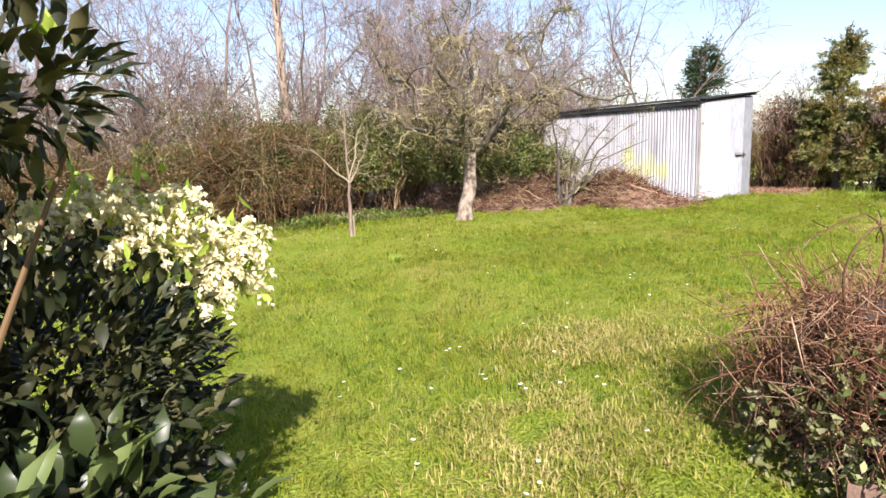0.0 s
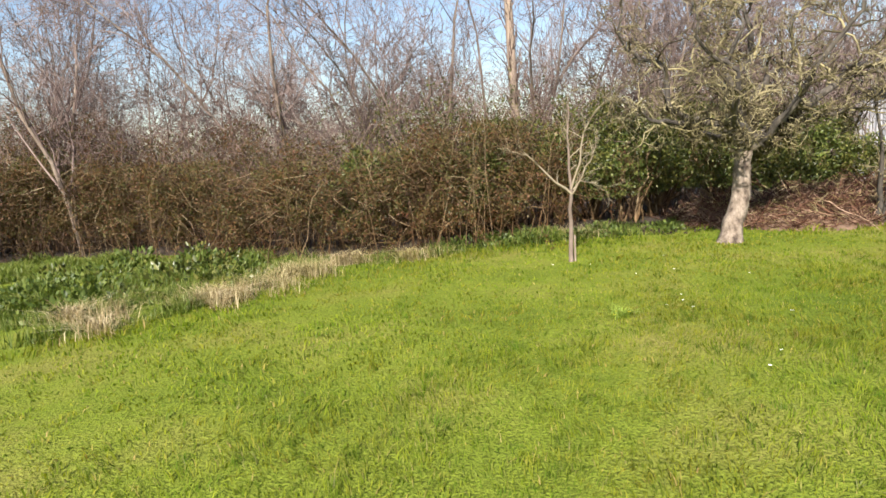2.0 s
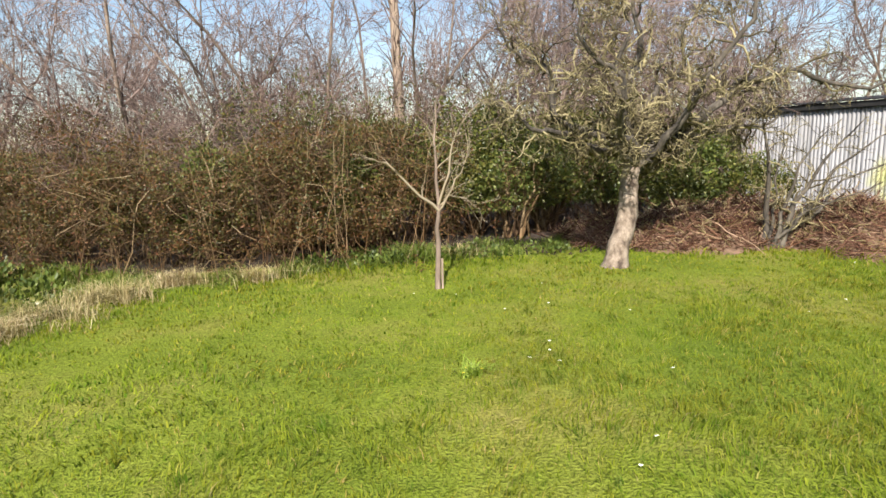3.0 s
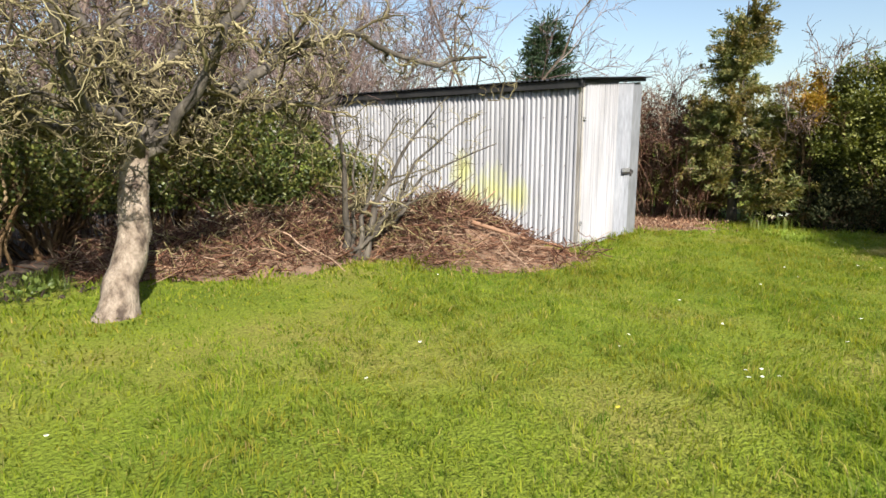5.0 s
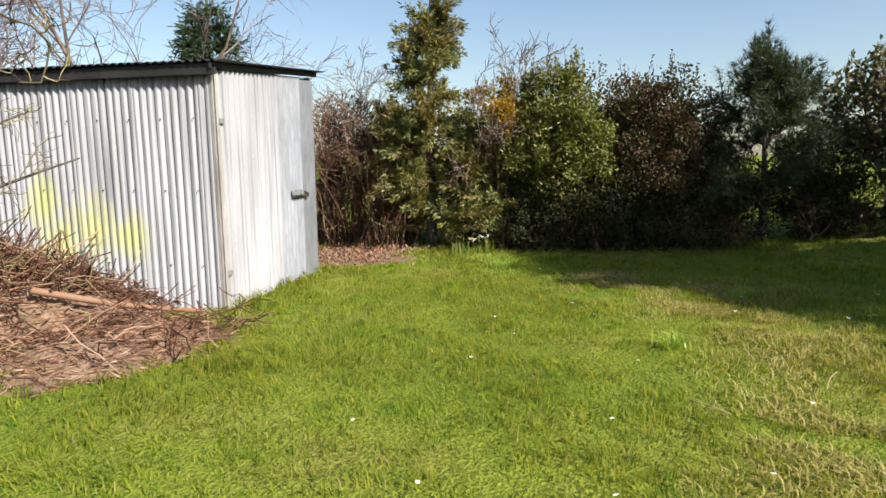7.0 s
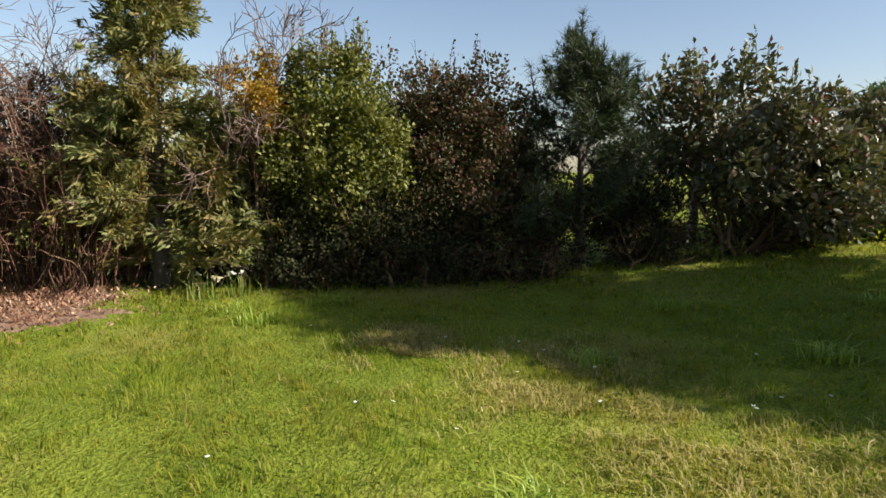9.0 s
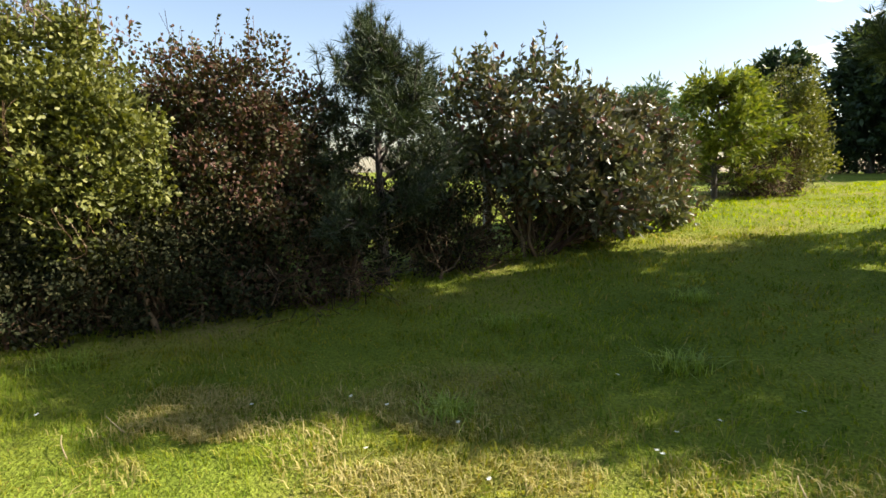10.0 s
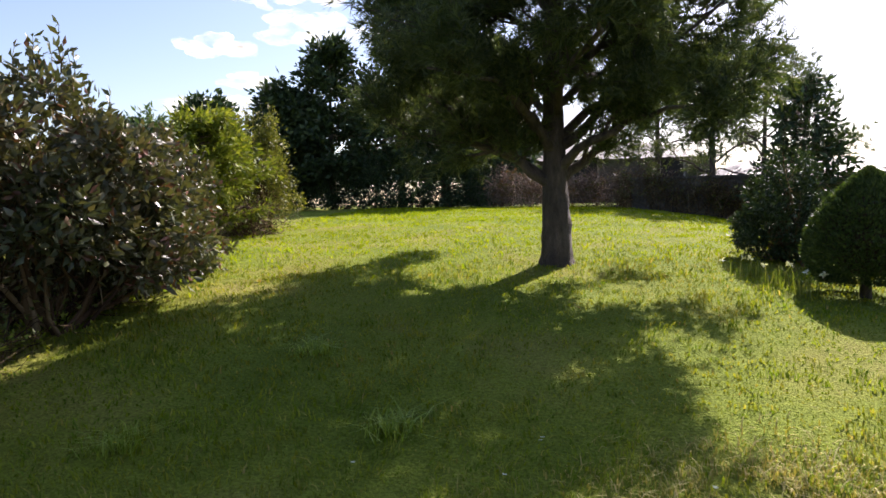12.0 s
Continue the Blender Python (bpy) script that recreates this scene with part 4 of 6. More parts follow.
# ---------------------------------------------------------------- brushwood heap
def heap_z(x, y):
    z = 0
    for cx, cy, rx, ry, h, a in ((9.45, 10.55, 1.05, 1.2, 0.62, 0.2), (7.1, 11.3, 1.7, 0.8, 0.5, -0.1), (9.35, 9.1, 1.15, 0.7, 0.24, -0.5), (5.9, 11.9, 0.9, 0.6, 0.35, 0), (8.6, 12.0, 1.2, 0.9, 0.5, 0)):
        u, v = (x - cx) * math.cos(a) + (y - cy) * math.sin(a), (y - cy) * math.cos(a) - (x - cx) * math.sin(a)
        z = np.maximum(z, h * np.exp(-1.6 * ((u / rx) ** 2 + (v / ry) ** 2)))
    return z


hx, hy = np.arange(4.6, 11.0, 0.08), np.arange(8.3, 13.4, 0.08)
HX, HY = np.meshgrid(hx, hy, indexing="ij")
HZ = heap_z(HX, HY)
HZ = HZ * (1 + 0.25 * wave(HX, HY, 5, 31)) + 0.02 * wave(HX, HY, 14, 32) - 0.07 + ground_np(HX, HY)
i, j = np.meshgrid(np.arange(len(hx) - 1), np.arange(len(hy) - 1), indexing="ij")
a = (i * len(hy) + j).ravel()
heap = tagged(new("brushwood_heap"), "heap of brown cut twigs and soil against the shed wall", "heap")
mesh_part("mound", (np.stack([HX, HY, HZ], -1).reshape(-1, 3), np.stack([a, a + len(hy), a + len(hy) + 1, a + 1], 1)), M_SOIL, heap, "bare reddish-brown soil", True)
rng = np.random.default_rng(77)


def litter_sticks(n, x0, x1, y0, y1, length, r, lift, mat, label, cut=0.06):
    x, y = rng.uniform(x0, x1, n), rng.uniform(y0, y1, n)
    keep = (heap_z(x, y) > cut) & (rng.uniform(0, 1, n) < 0.35 + heap_z(x, y) * 1.5) & ~((np.hypot((x - 9.45) / 1.1, (y - 9.15) / 0.75) < 1) & (rng.uniform(0, 1, n) < 0.85))
    x, y = x[keep], y[keep]
    m = len(x)
    a = rng.uniform(0, 6.28, m)
    d = np.stack([np.cos(a), np.sin(a), rng.normal(size=m) * lift], 1)
    L = length * rng.uniform(0.4, 1.3, m)
    t = np.linspace(-0.5, 0.5, 5)
    P = np.stack([x, y, heap_z(x, y) + ground_np(x, y) - 0.03 + np.abs(rng.normal(size=m)) * 0.06], 1)[:, None] + d[:, None] * (L[:, None] * t)[..., None]
    P += np.cumsum(rng.normal(size=P.shape) * 0.028, axis=1)
    P[:, :, 2] = np.maximum(P[:, :, 2], heap_z(P[:, :, 0], P[:, :, 1]) - 0.05 + ground_np(P[:, :, 0], P[:, :, 1]))
    return mesh_part("stick_tangle", tubes(P, np.repeat((r * rng.uniform(0.5, 1.6, m))[:, None], 5, 1), 3), mat, heap, label, kind="stuff")


litter_sticks(17000, 4.7, 10.5, 8.4, 13, 0.42, 0.0045, 0.5, M_BRACKEN, "tangled dry brown twigs")
litter_sticks(650, 5.0, 10.4, 8.6, 12.8, 0.75, 0.0075, 0.3, M_DRY, "cut brown branches")
litter_sticks(3500, 5.2, 10.2, 9.0, 12.8, 0.35, 0.004, 0.6, M_STRAW, "pale dry stalks", 0.1)
n = 5000
x, y = 9.5 + rng.normal(size=n) * 0.55, 9.2 + rng.normal(size=n) * 0.38
p = np.stack([x, y, ground_np(x, y) + heap_z(x, y) * (1 + 0.25 * wave(x, y, 5, 31)) + 0.02 * wave(x, y, 14, 32) - 0.055], 1)
mesh_part("stalk_litter", leaves(rng, p, rng.normal(size=(n, 3)) * np.array([1, 1, 0.12]), 0.11, 0.011, 0.1, 0.1), M_DRY, heap, "chopped dry stalks on the soil", kind="stuff")
big = thing("fallen_branch", 9.9, 9.35, "straight cut brown branch lying on the heap", "branch")
BP1, BR1 = limb([(-0.6, 0.45, 0.42), (-0.1, 0.1, 0.22), (0.45, -0.22, 0.06)], 0.03, 0.02, 8)
mesh_part("wood", tubes(BP1, BR1, 8), M_DRY, big, "", True)


# ---------------------------------------------------------------- corrugated shed
def corrugated(width, height, pitch=0.081, depth=0.024, top=None, thick=0.0025, rows=1):
    """A corrugated sheet standing in x-z: width along x, ridges upright. top(x) gives the height at x."""
    n = max(8, int(width / pitch * 8))
    xs = np.linspace(0, width, n + 1)
    ys = depth * 0.5 * np.cos(xs / pitch * 2 * math.pi)
    hs = np.array([top(x) if top else height for x in xs])
    bm = bmesh.new()
    grid = []
    for off in (0.0, thick):
        grid.append([[bm.verts.new((x, y + off, h * r / rows)) for r in range(rows + 1)] for x, y, h in zip(xs, ys, hs)])
    for g, flip in ((grid[0], False), (grid[1], True)):
        for k in range(n):
            for r in range(rows):
                q = (g[k][r], g[k + 1][r], g[k + 1][r + 1], g[k][r + 1])
                bm.faces.new(q[::-1] if flip else q)
    for k in range(n):
        for r in (0, rows):
            bm.faces.new((grid[0][k][r], grid[0][k + 1][r], grid[1][k + 1][r], grid[1][k][r]))
    return bm


SL, SW, SH, SB = 4.95, 2.05, 2.24, 2.41        # length, width, height at the long front and at the back
shed = thing("shed", 10.63, 9.11, "galvanised corrugated iron shed with black roof and closed door", "shed", z=-0.03, turn=8)
k, y0 = 0, 0.0
while y0 < SL - 0.05:
    w = min(0.684, SL - y0)
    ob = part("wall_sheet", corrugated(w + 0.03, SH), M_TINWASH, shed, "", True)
    ob.data.transform(pose(-0.004 * (k % 2), SL - y0, 0.0, 0, 0, -90))
    y0 += 0.684
    k += 1


def end_top(x):
    return SH + (SB - SH) * x / SW


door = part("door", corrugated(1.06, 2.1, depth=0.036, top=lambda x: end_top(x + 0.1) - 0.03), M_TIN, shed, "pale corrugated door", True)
door.data.transform(pose(0.10, -0.018, 0.02))
ob = part("door_sheet", corrugated(0.57, 2.1, depth=0.028, top=lambda x: end_top(x + 1.12) - 0.05), M_TINBLUE, door, "duller blue-grey corrugated sheet", True)
ob.data.transform(pose(1.12, -0.024, 0.025))
part("end_strip", box(bmesh.new(), 1.69, -0.012, 0.0, SW, 0.004, SB - 0.06, 0.002), M_TINBLUE, shed, "plain flat zinc strip")
ob = part("corner_post", box(bmesh.new(), -0.012, -0.012, 0, 0.09, 0.05, SH - 0.01, 0.006), M_TIMBER, shed)
ob = part("corner_post", box(bmesh.new(), -0.012, SL - 0.04, 0, 0.06, SL + 0.03, SH - 0.01, 0.006), M_TIMBER, shed)
part("corner_post", box(bmesh.new(), SW - 0.06, 0.01, 0, SW, 0.07, SB - 0.02, 0.006), M_TIMBER, shed)
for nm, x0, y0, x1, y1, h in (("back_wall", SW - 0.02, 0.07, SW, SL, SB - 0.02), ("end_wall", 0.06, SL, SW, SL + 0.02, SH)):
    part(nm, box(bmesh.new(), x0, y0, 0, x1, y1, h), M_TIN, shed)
# roof: tarred sheets whose ridges run from front to back
slope = math.degrees(math.atan2(SB - SH, SW))
y0, k = -0.10, 0
while y0 < SL + 0.08:
    w = min(0.76, SL + 0.1 - y0)
    ob = part("roof_sheet", corrugated(w + 0.03, SW + 0.2, depth=0.02), M_TAR, shed, "", True)
    ob.data.transform(pose(-0.09, y0 + w, SH + 0.045 + 0.003 * (k % 2), 0, -slope, 0) @ Matrix(((0, 0, 1, 0), (-1, 0, 0, 0), (0, 1, 0, 0), (0, 0, 0, 1))))
    y0 += 0.76
    k += 1
part("fascia", box(bmesh.new(), -0.06, -0.07, SH - 0.07, -0.035, SL + 0.06, SH + 0.03, 0.004), M_TAR, shed, "black timber fascia")
bm = bmesh.new()
vs = [bm.verts.new(v) for v in ((-0.08, -0.05, SH - 0.02), (SW + 0.05, -0.05, SB - 0.005), (SW + 0.05, -0.05, SB + 0.045), (-0.08, -0.05, SH + 0.03), (-0.08, -0.028, SH - 0.02), (SW + 0.05, -0.028, SB - 0.005), (SW + 0.05, -0.028, SB + 0.045), (-0.08, -0.028, SH + 0.03))]
for f in ((0, 1, 2, 3), (7, 6, 5, 4), (0, 4, 5, 1), (1, 5, 6, 2), (2, 6, 7, 3), (3, 7, 4, 0)):
    bm.faces.new([vs[q] for q in f])
part("barge_board", bm, M_TAR, shed)
bolt = part("bolt", box(bmesh.new(), 1.36, -0.082, 1.02, 1.56, -0.036, 1.085, 0.006), M_ZINC, shed, "pale zinc sliding bolt")
part("bolt_rod", box(box(bmesh.new(), 1.36, -0.066, 0.995, 1.74, -0.045, 1.018, 0.004), 1.65, -0.07, 0.95, 1.675, -0.045, 1.06, 0.004), M_IRON, bolt, "dark iron rod")
part("bolt_staple", box(bmesh.new(), 1.72, -0.06, 0.985, 1.76, -0.014, 1.04, 0.006), M_IRON, bolt)
for z in (0.35, 1.75):
    part("hinge", box(bmesh.new(), 0.05, -0.03, z, 0.11, -0.012, z + 0.05, 0.003), M_ZINC, shed)
for z in (0.45, 1.15, 1.8):
    for q in range(14):
        bm = bmesh.new()
        bmesh.ops.create_cone(bm, cap_ends=True, segments=6, radius1=0.009, radius2=0.005, depth=0.008, matrix=pose(-0.016, 0.2 + q * 0.34, z, 0, -90, 0))
        part("nail", bm, M_IRON, shed)

# bare trodden soil beside the shed
rng = np.random.default_rng(9)
px, py = np.meshgrid(np.linspace(0, 1, 16), np.linspace(0, 2 * math.pi, 49), indexing="ij")
rad = 1 + 0.10 * np.sin(3 * py + 1) + 0.07 * np.sin(7 * py) + 0.04 * np.sin(13 * py + 2)
SX, SY = 13.85 + 1.1 * px * rad * np.cos(py), 9.5 + 1.1 * px * rad * np.sin(py)
SZ = ground_np(SX, SY) + 0.055 * (1 - px ** 3) - 0.02 + 0.012 * wave(SX, SY, 9, 51)
i, j = np.meshgrid(np.arange(15), np.arange(48), indexing="ij")
a = (i * 49 + j).ravel()
soil = new("soil_patch", tri_mesh("soil_patch", np.stack([SX, SY, SZ], -1).reshape(-1, 3), np.stack([a, a + 49, a + 50, a + 1], 1), M_SOIL, True))
tagged(soil, "bare brown trodden soil beside the shed door", "soil", kind="structure")
n = 3200
x, y = 13.9 + rng.normal(size=n) * 0.5, 9.6 + rng.normal(size=n) * 0.45
VF = leaves(rng, np.stack([x, y, ground_np(x, y) + 0.04], 1), np.tile([0, 0, 0.12], (n, 1)), 0.06, 0.02)
tagged(new("leaf_litter", tri_mesh("leaf_litter", *VF, M_DRY)), "dry brown leaves and stalks on bare soil", "leaves", kind="stuff")


# ---------------------------------------------------------------- garden hedge on the field side
def cypress(x, y, seed, tall, r, mat, label, n, spray=0.16, group="", name="cypress_tree", droop=0.0, sharp=0.9, low=0.15, wide=0.35):
    """A conifer of flat feathery sprays on whorled boughs."""
    rng = np.random.default_rng(seed)
    tree = thing(name, x, y, label, "tree", group)
    TPc, TRc = limb([(0, 0, -0.1), (0.03, 0.02, tall * 0.5), (0, 0, tall)], 0.035 * tall ** 0.8, 0.01, 10)
    mesh_part("trunk", tubes(TPc, TRc, 8), M_BARK, tree, "", True)
    nb = int(105 * (tall / 4) ** 0.5)
    zz = low * tall + (tall * (0.98 - low)) * rng.uniform(0, 1, nb)
    az = rng.uniform(0, 6.28, nb)
    reach = r * (1 - (zz / tall)) ** sharp * rng.uniform(0.65, 1.2, nb) + 0.10
    t = np.linspace(0, 1, 6)
    P = np.zeros((nb, 6, 3))
    P[:, :, 0] = np.cos(az)[:, None] * reach[:, None] * t
    P[:, :, 1] = np.sin(az)[:, None] * reach[:, None] * t
    P[:, :, 2] = zz[:, None] + reach[:, None] * (0.25 * t - droop * t ** 2)
    R = np.linspace(0.014, 0.004, 6)[None] * np.ones((nb, 1))
    P1, R1 = grow(rng, P, R, 5, 0.32 * r, 0.7, 0.1, 4, 0.25, 1.0, 0.7)
    mesh_part("bough_frame", joined([tubes(P, R, 4), tubes(P1, np.maximum(R1, 0.003), 3)]), M_TWIG, tree)
    A = np.concatenate([P[:, 1:].reshape(-1, 3), P1.reshape(-1, 3)])
    D = np.concatenate([unit(np.gradient(P, axis=1))[:, 1:].reshape(-1, 3), unit(np.gradient(P1, axis=1)).reshape(-1, 3)])
    k = rng.integers(0, len(A), n)
    mesh_part("foliage", leaves(rng, A[k] + rng.normal(size=(n, 3)) * spray * 0.3, D[k] + np.array([0, 0, -0.15]), spray, spray * wide, 0.1, 0.5), mat, tree)
    return tree


def needles(rng, pos, out, length, width, jitter):
    n = len(pos)
    d = unit(out + rng.normal(size=(n, 3)) * jitter)
    s = unit(np.cross(d, rng.normal(size=(n, 3)))) * width * 0.5
    L = (length * rng.uniform(0.6, 1.15, n))[:, None]
    return np.stack([pos - s, pos + s, pos + d * L], 1).reshape(-1, 3), np.arange(n * 3).reshape(-1, 3)


def pine(x, y, seed, tall, trunk_r, crown, label, tufts, needle=0.12, group="", mat=M_PINE, candles=0, low_boughs=()):
    """A pine: furrowed trunk, forking limbs and round tufts of long needles. crown: (low, reach, boughs)."""
    rng = np.random.default_rng(seed)
    low, reach, boughs = crown
    tree = thing("pine_tree", x, y, label, "tree", group)
    TPp, TRp = limb([(0, 0, -0.15), (0.01, 0, tall * 0.15), (0.03, 0.03, tall * 0.5), (0, 0.05, tall)], trunk_r, trunk_r * 0.15, 26)
    TRp[0, :3] *= np.array([1.35, 1.15, 1.05])
    k = 16
    V, F = tubes(TPp, TRp, k)
    V = V + (rng.normal(size=V.shape) * trunk_r * 0.05)
    mesh_part("trunk", (V, F), M_PINEBARK, tree, "dark furrowed bark", True)
    Ps, Rs = [], []
    for q in range(boughs):
        f = q / max(1, boughs - 1)
        z = low + (tall * 0.93 - low) * f ** 0.9
        a = q * 2.4 + rng.uniform(-0.4, 0.4)
        L = reach * (1 - 0.86 * f ** 1.35) * rng.uniform(0.75, 1.1)
        P, R = limb([(0, 0, z), (math.cos(a) * L * 0.3, math.sin(a) * L * 0.3, z + L * (0.2 + 0.05 * f)), (math.cos(a + 0.15) * L * 0.65, math.sin(a + 0.15) * L * 0.65, z + L * (0.3 + 0.15 * f)), (math.cos(a) * L, math.sin(a) * L, z + L * (0.32 + 0.25 * f))],
                    trunk_r * (0.32 - 0.2 * f), 0.012, 10)
        P = P + rng.normal(size=P.shape) * 0.025 * L / 2
        Ps.append(P), Rs.append(R)
    for a, z, L in low_boughs:
        c, q = math.cos(a), math.sin(a)
        P, R = limb([(0, 0, z), (c * L * 0.2, q * L * 0.2, z + L * 0.12), (c * L * 0.5, q * L * 0.5, z + L * 0.42), (c * L, q * L, z + L * 0.75)], trunk_r * 0.36, 0.014, 10)
        Ps.insert(0, P + rng.normal(size=P.shape) * 0.012), Rs.insert(0, R)
    P, R = np.concatenate(Ps), np.concatenate(Rs)
    for q in range(min(boughs, 12)):
        mesh_part("bough", tubes(P[q:q + 1], R[q:q + 1], 8), M_PINEBARK, tree, "", True)
    P1, R1 = grow(rng, P, R, 8, reach * 0.36, 0.75, 0.2, 6, 0.3, 1.0, 0.5, 0.2)
    P2, R2 = grow(rng, P1, R1, 5, reach * 0.16, 0.8, 0.2, 4, 0.2, 1.0, 0.6, 0.2)
    mesh_part("branch_crown", joined([tubes(P[12:], R[12:], 6)] * (boughs > 12) + [tubes(P1, np.maximum(R1, 0.006), 4), tubes(P2, np.maximum(R2, 0.004), 3)]), M_PINEBARK, tree)
    E1 = np.concatenate([P2[:, -1], P2[:, -2], P1[:, -1], P1[:, -3], P2[:, 1]])
    D1 = np.concatenate([unit(P2[:, -1] - P2[:, -2])] * 2 + [unit(P1[:, -1] - P1[:, -2])] * 2 + [unit(P2[:, 2] - P2[:, 1])])
    if candles:
        top = P1[:, -1][P1[:, -1, 2] > np.quantile(P1[:, -1, 2], 0.5)]
        b0 = top[rng.integers(0, len(top), candles)]
        up = unit(rng.normal(size=(candles, 3)) * 0.16 + np.array([0, 0, 1.0]))
        S = b0[:, None] + up[:, None] * (np.linspace(0, 1, 6)[None, :, None] * (0.5 * rng.uniform(0.6, 1.1, candles))[:, None, None])
        mesh_part("shoot", tubes(S, np.repeat(np.linspace(0.011, 0.005, 6)[None], candles, 0), 5), M_PINEBARK, tree, "upright leading shoots", kind="stuff")
        E2 = S[:, 1:].reshape(-1, 3)
        n2 = len(E2)
        mesh_part("shoot_needles", needles(rng, E2.repeat(30, 0), up.repeat(5, 0).repeat(30, 0) * 0.8, needle * 1.1, needle * 0.05, 0.6), mat, tree, kind="stuff")
    sel = rng.integers(0, len(E1), tufts)
    per = 12
    c = (E1[sel] + rng.normal(size=(tufts, 3)) * needle * 0.5).repeat(per, 0)
    d = unit(D1[sel]).repeat(per, 0)
    mesh_part("needles", needles(rng, c, d * 0.9, needle, needle * 0.08, 0.62), mat, tree)
    return tree


for k, (x, y, h) in enumerate(((15.2, 13.6, 2.3), (15.3, 12.2, 2.3), (15.3, 10.8, 2.35), (15.2, 9.8, 2.2))):
    bramble(x, y, "bare brown hedge of dense fine twigs beside the shed", 120 + k, 0.75, 0.55, h, 190, 2600, M_BEECH, M_BRACKEN, "bare twig hedge", 0.05, 0.3, "hedge_bush")
cypress(15.15, 8.85, 130, 3.85, 1.15, M_CYP, "feathery yellow-green cypress with an upright top in the hedge", 50000, 0.095, droop=0.12, wide=0.24, sharp=1.15, low=0.06)
cypress(16.1, 13.9, 131, 4.4, 1.2, M_CYPDARK, "dark green conifer rising behind the shed", 10000, 0.16, wide=0.2)
cypress(15.3, 8.35, 132, 1.7, 0.75, M_CYP, "low sparse cypress with brown-tinged sprays", 6000, 0.11, droop=0.1, wide=0.28)
rng = np.random.default_rng(140)
bt = bare_tree(np.random.default_rng(141), 3.3, 3, "small leafless shrub showing above the hedge", (15.95, 8.35), "small bare shrubs", M_TWIG, 0.7)
copy_thing(bt, pose(15.6, 11.5, 0, 0, 0, 70))
shrub("privet_bush", 15.65, 6.95, "rounded bush of small yellow-green leaves in the hedge", "bush", 150,
      [(0, 0, 1.5, 0.72, 0.85, 1.0), (-0.3, -0.2, 1.2, 0.5, 0.55, 0.7), (-0.1, 0.2, 2.0, 0.55, 0.6, 0.5), (0.05, 0.1, 2.3, 0.45, 0.5, 0.42), (-0.15, -0.35, 1.7, 0.5, 0.5, 0.55), (0, 0.45, 1.4, 0.6, 0.5, 0.8)], 26000, M_PRIVET, 0.06, 0.038, 22, M_CANE, sprig=70, sprig_len=0.4, twigs=2)
shrub("orange_bush", 15.3, 7.85, "bush with orange-tipped leaves at its top in the hedge", "bush", 151,
      [(0, 0, 2.25, 0.4, 0.4, 0.3), (0.05, -0.15, 1.9, 0.4, 0.35, 0.35)], 5000, M_ORANGE, 0.045, 0.03, 10, M_CANE, sprig=12, sprig_len=0.2)
shrub("russet_bush", 15.95, 5.65, "tall hedge bush with small russet and dark green leaves", "bush", 152,
      [(0, 0, 1.35, 0.6, 0.75, 1.15), (-0.1, -0.2, 2.0, 0.5, 0.7, 0.55), (0, 0.35, 2.1, 0.4, 0.4, 0.45), (-0.1, 0, 0.5, 0.65, 0.95, 0.55), (-0.15, -0.1, 1.1, 0.6, 0.8, 0.6), (0, -0.65, 1.75, 0.45, 0.5, 0.6)], 29000, M_BEECH, 0.055, 0.036, 22, M_CANE, sprig=22, sprig_len=0.35, twigs=3, shell=0.35)
pine(15.95, 4.05, 153, 2.5, 0.085, (0.3, 0.9, 20), "small dark pine with long-needled upright shoots in the hedge", 3000, 0.14, mat=M_PINEDARK, candles=20)
shrub("photinia_bush", 16.2, 2.1, "glossy-leaved bush with reddish young leaves in the hedge", "bush", 154,
      [(0, 0.2, 1.55, 0.75, 0.95, 0.75), (-0.2, -0.5, 1.2, 0.7, 0.7, 0.8), (0, 0.8, 1.6, 0.5, 0.5, 0.55), (0, -0.9, 0.9, 0.7, 0.6, 0.8), (-0.3, 0.0, 1.0, 0.5, 0.6, 0.5), (-0.1, -0.9, 0.55, 0.7, 0.6, 0.5)], 13000, M_PHOT, 0.115, 0.055, 24, M_CANE, sprig=40, sprig_len=0.4, low=0.25)
shrub("photinia_bush", 16.95, 0.35, "rounded glossy green bush with reddish tips, down to the grass", "bush", 155,
      [(0, 0, 0.95, 0.8, 0.85, 0.9), (-0.2, -0.3, 0.7, 0.7, 0.7, 0.6), (0, 0.3, 1.5, 0.5, 0.5, 0.4), (-0.3, -0.5, 0.4, 0.6, 0.6, 0.4)], 11000, M_PHOT, 0.10, 0.05, 20, M_CANE, sprig=16, sprig_len=0.25)
cypress(17.5, -0.6, 156, 2.0, 0.75, M_BLUE, "small blue-green conifer between the hedge bushes", 7000, 0.11, low=0.03, sharp=0.6)
cypress(18.5, -3.0, 157, 2.1, 1.15, M_GOLD, "spreading golden-green juniper lit by the sun", 15000, 0.14, name="juniper_bush", sharp=0.42, low=0.1, wide=0.3)
shrub("golden_bush", 18.75, -5.2, "upright golden-leaved bush with orange tips in sunlight", "bush", 158,
      [(0, 0, 1.3, 0.75, 0.8, 1.0), (0, 0.2, 1.9, 0.5, 0.5, 0.5), (-0.2, 0.3, 0.6, 0.7, 0.7, 0.6)], 12000, M_PRIVET, 0.065, 0.04, 18, M_CANE, sprig=30, sprig_len=0.3)
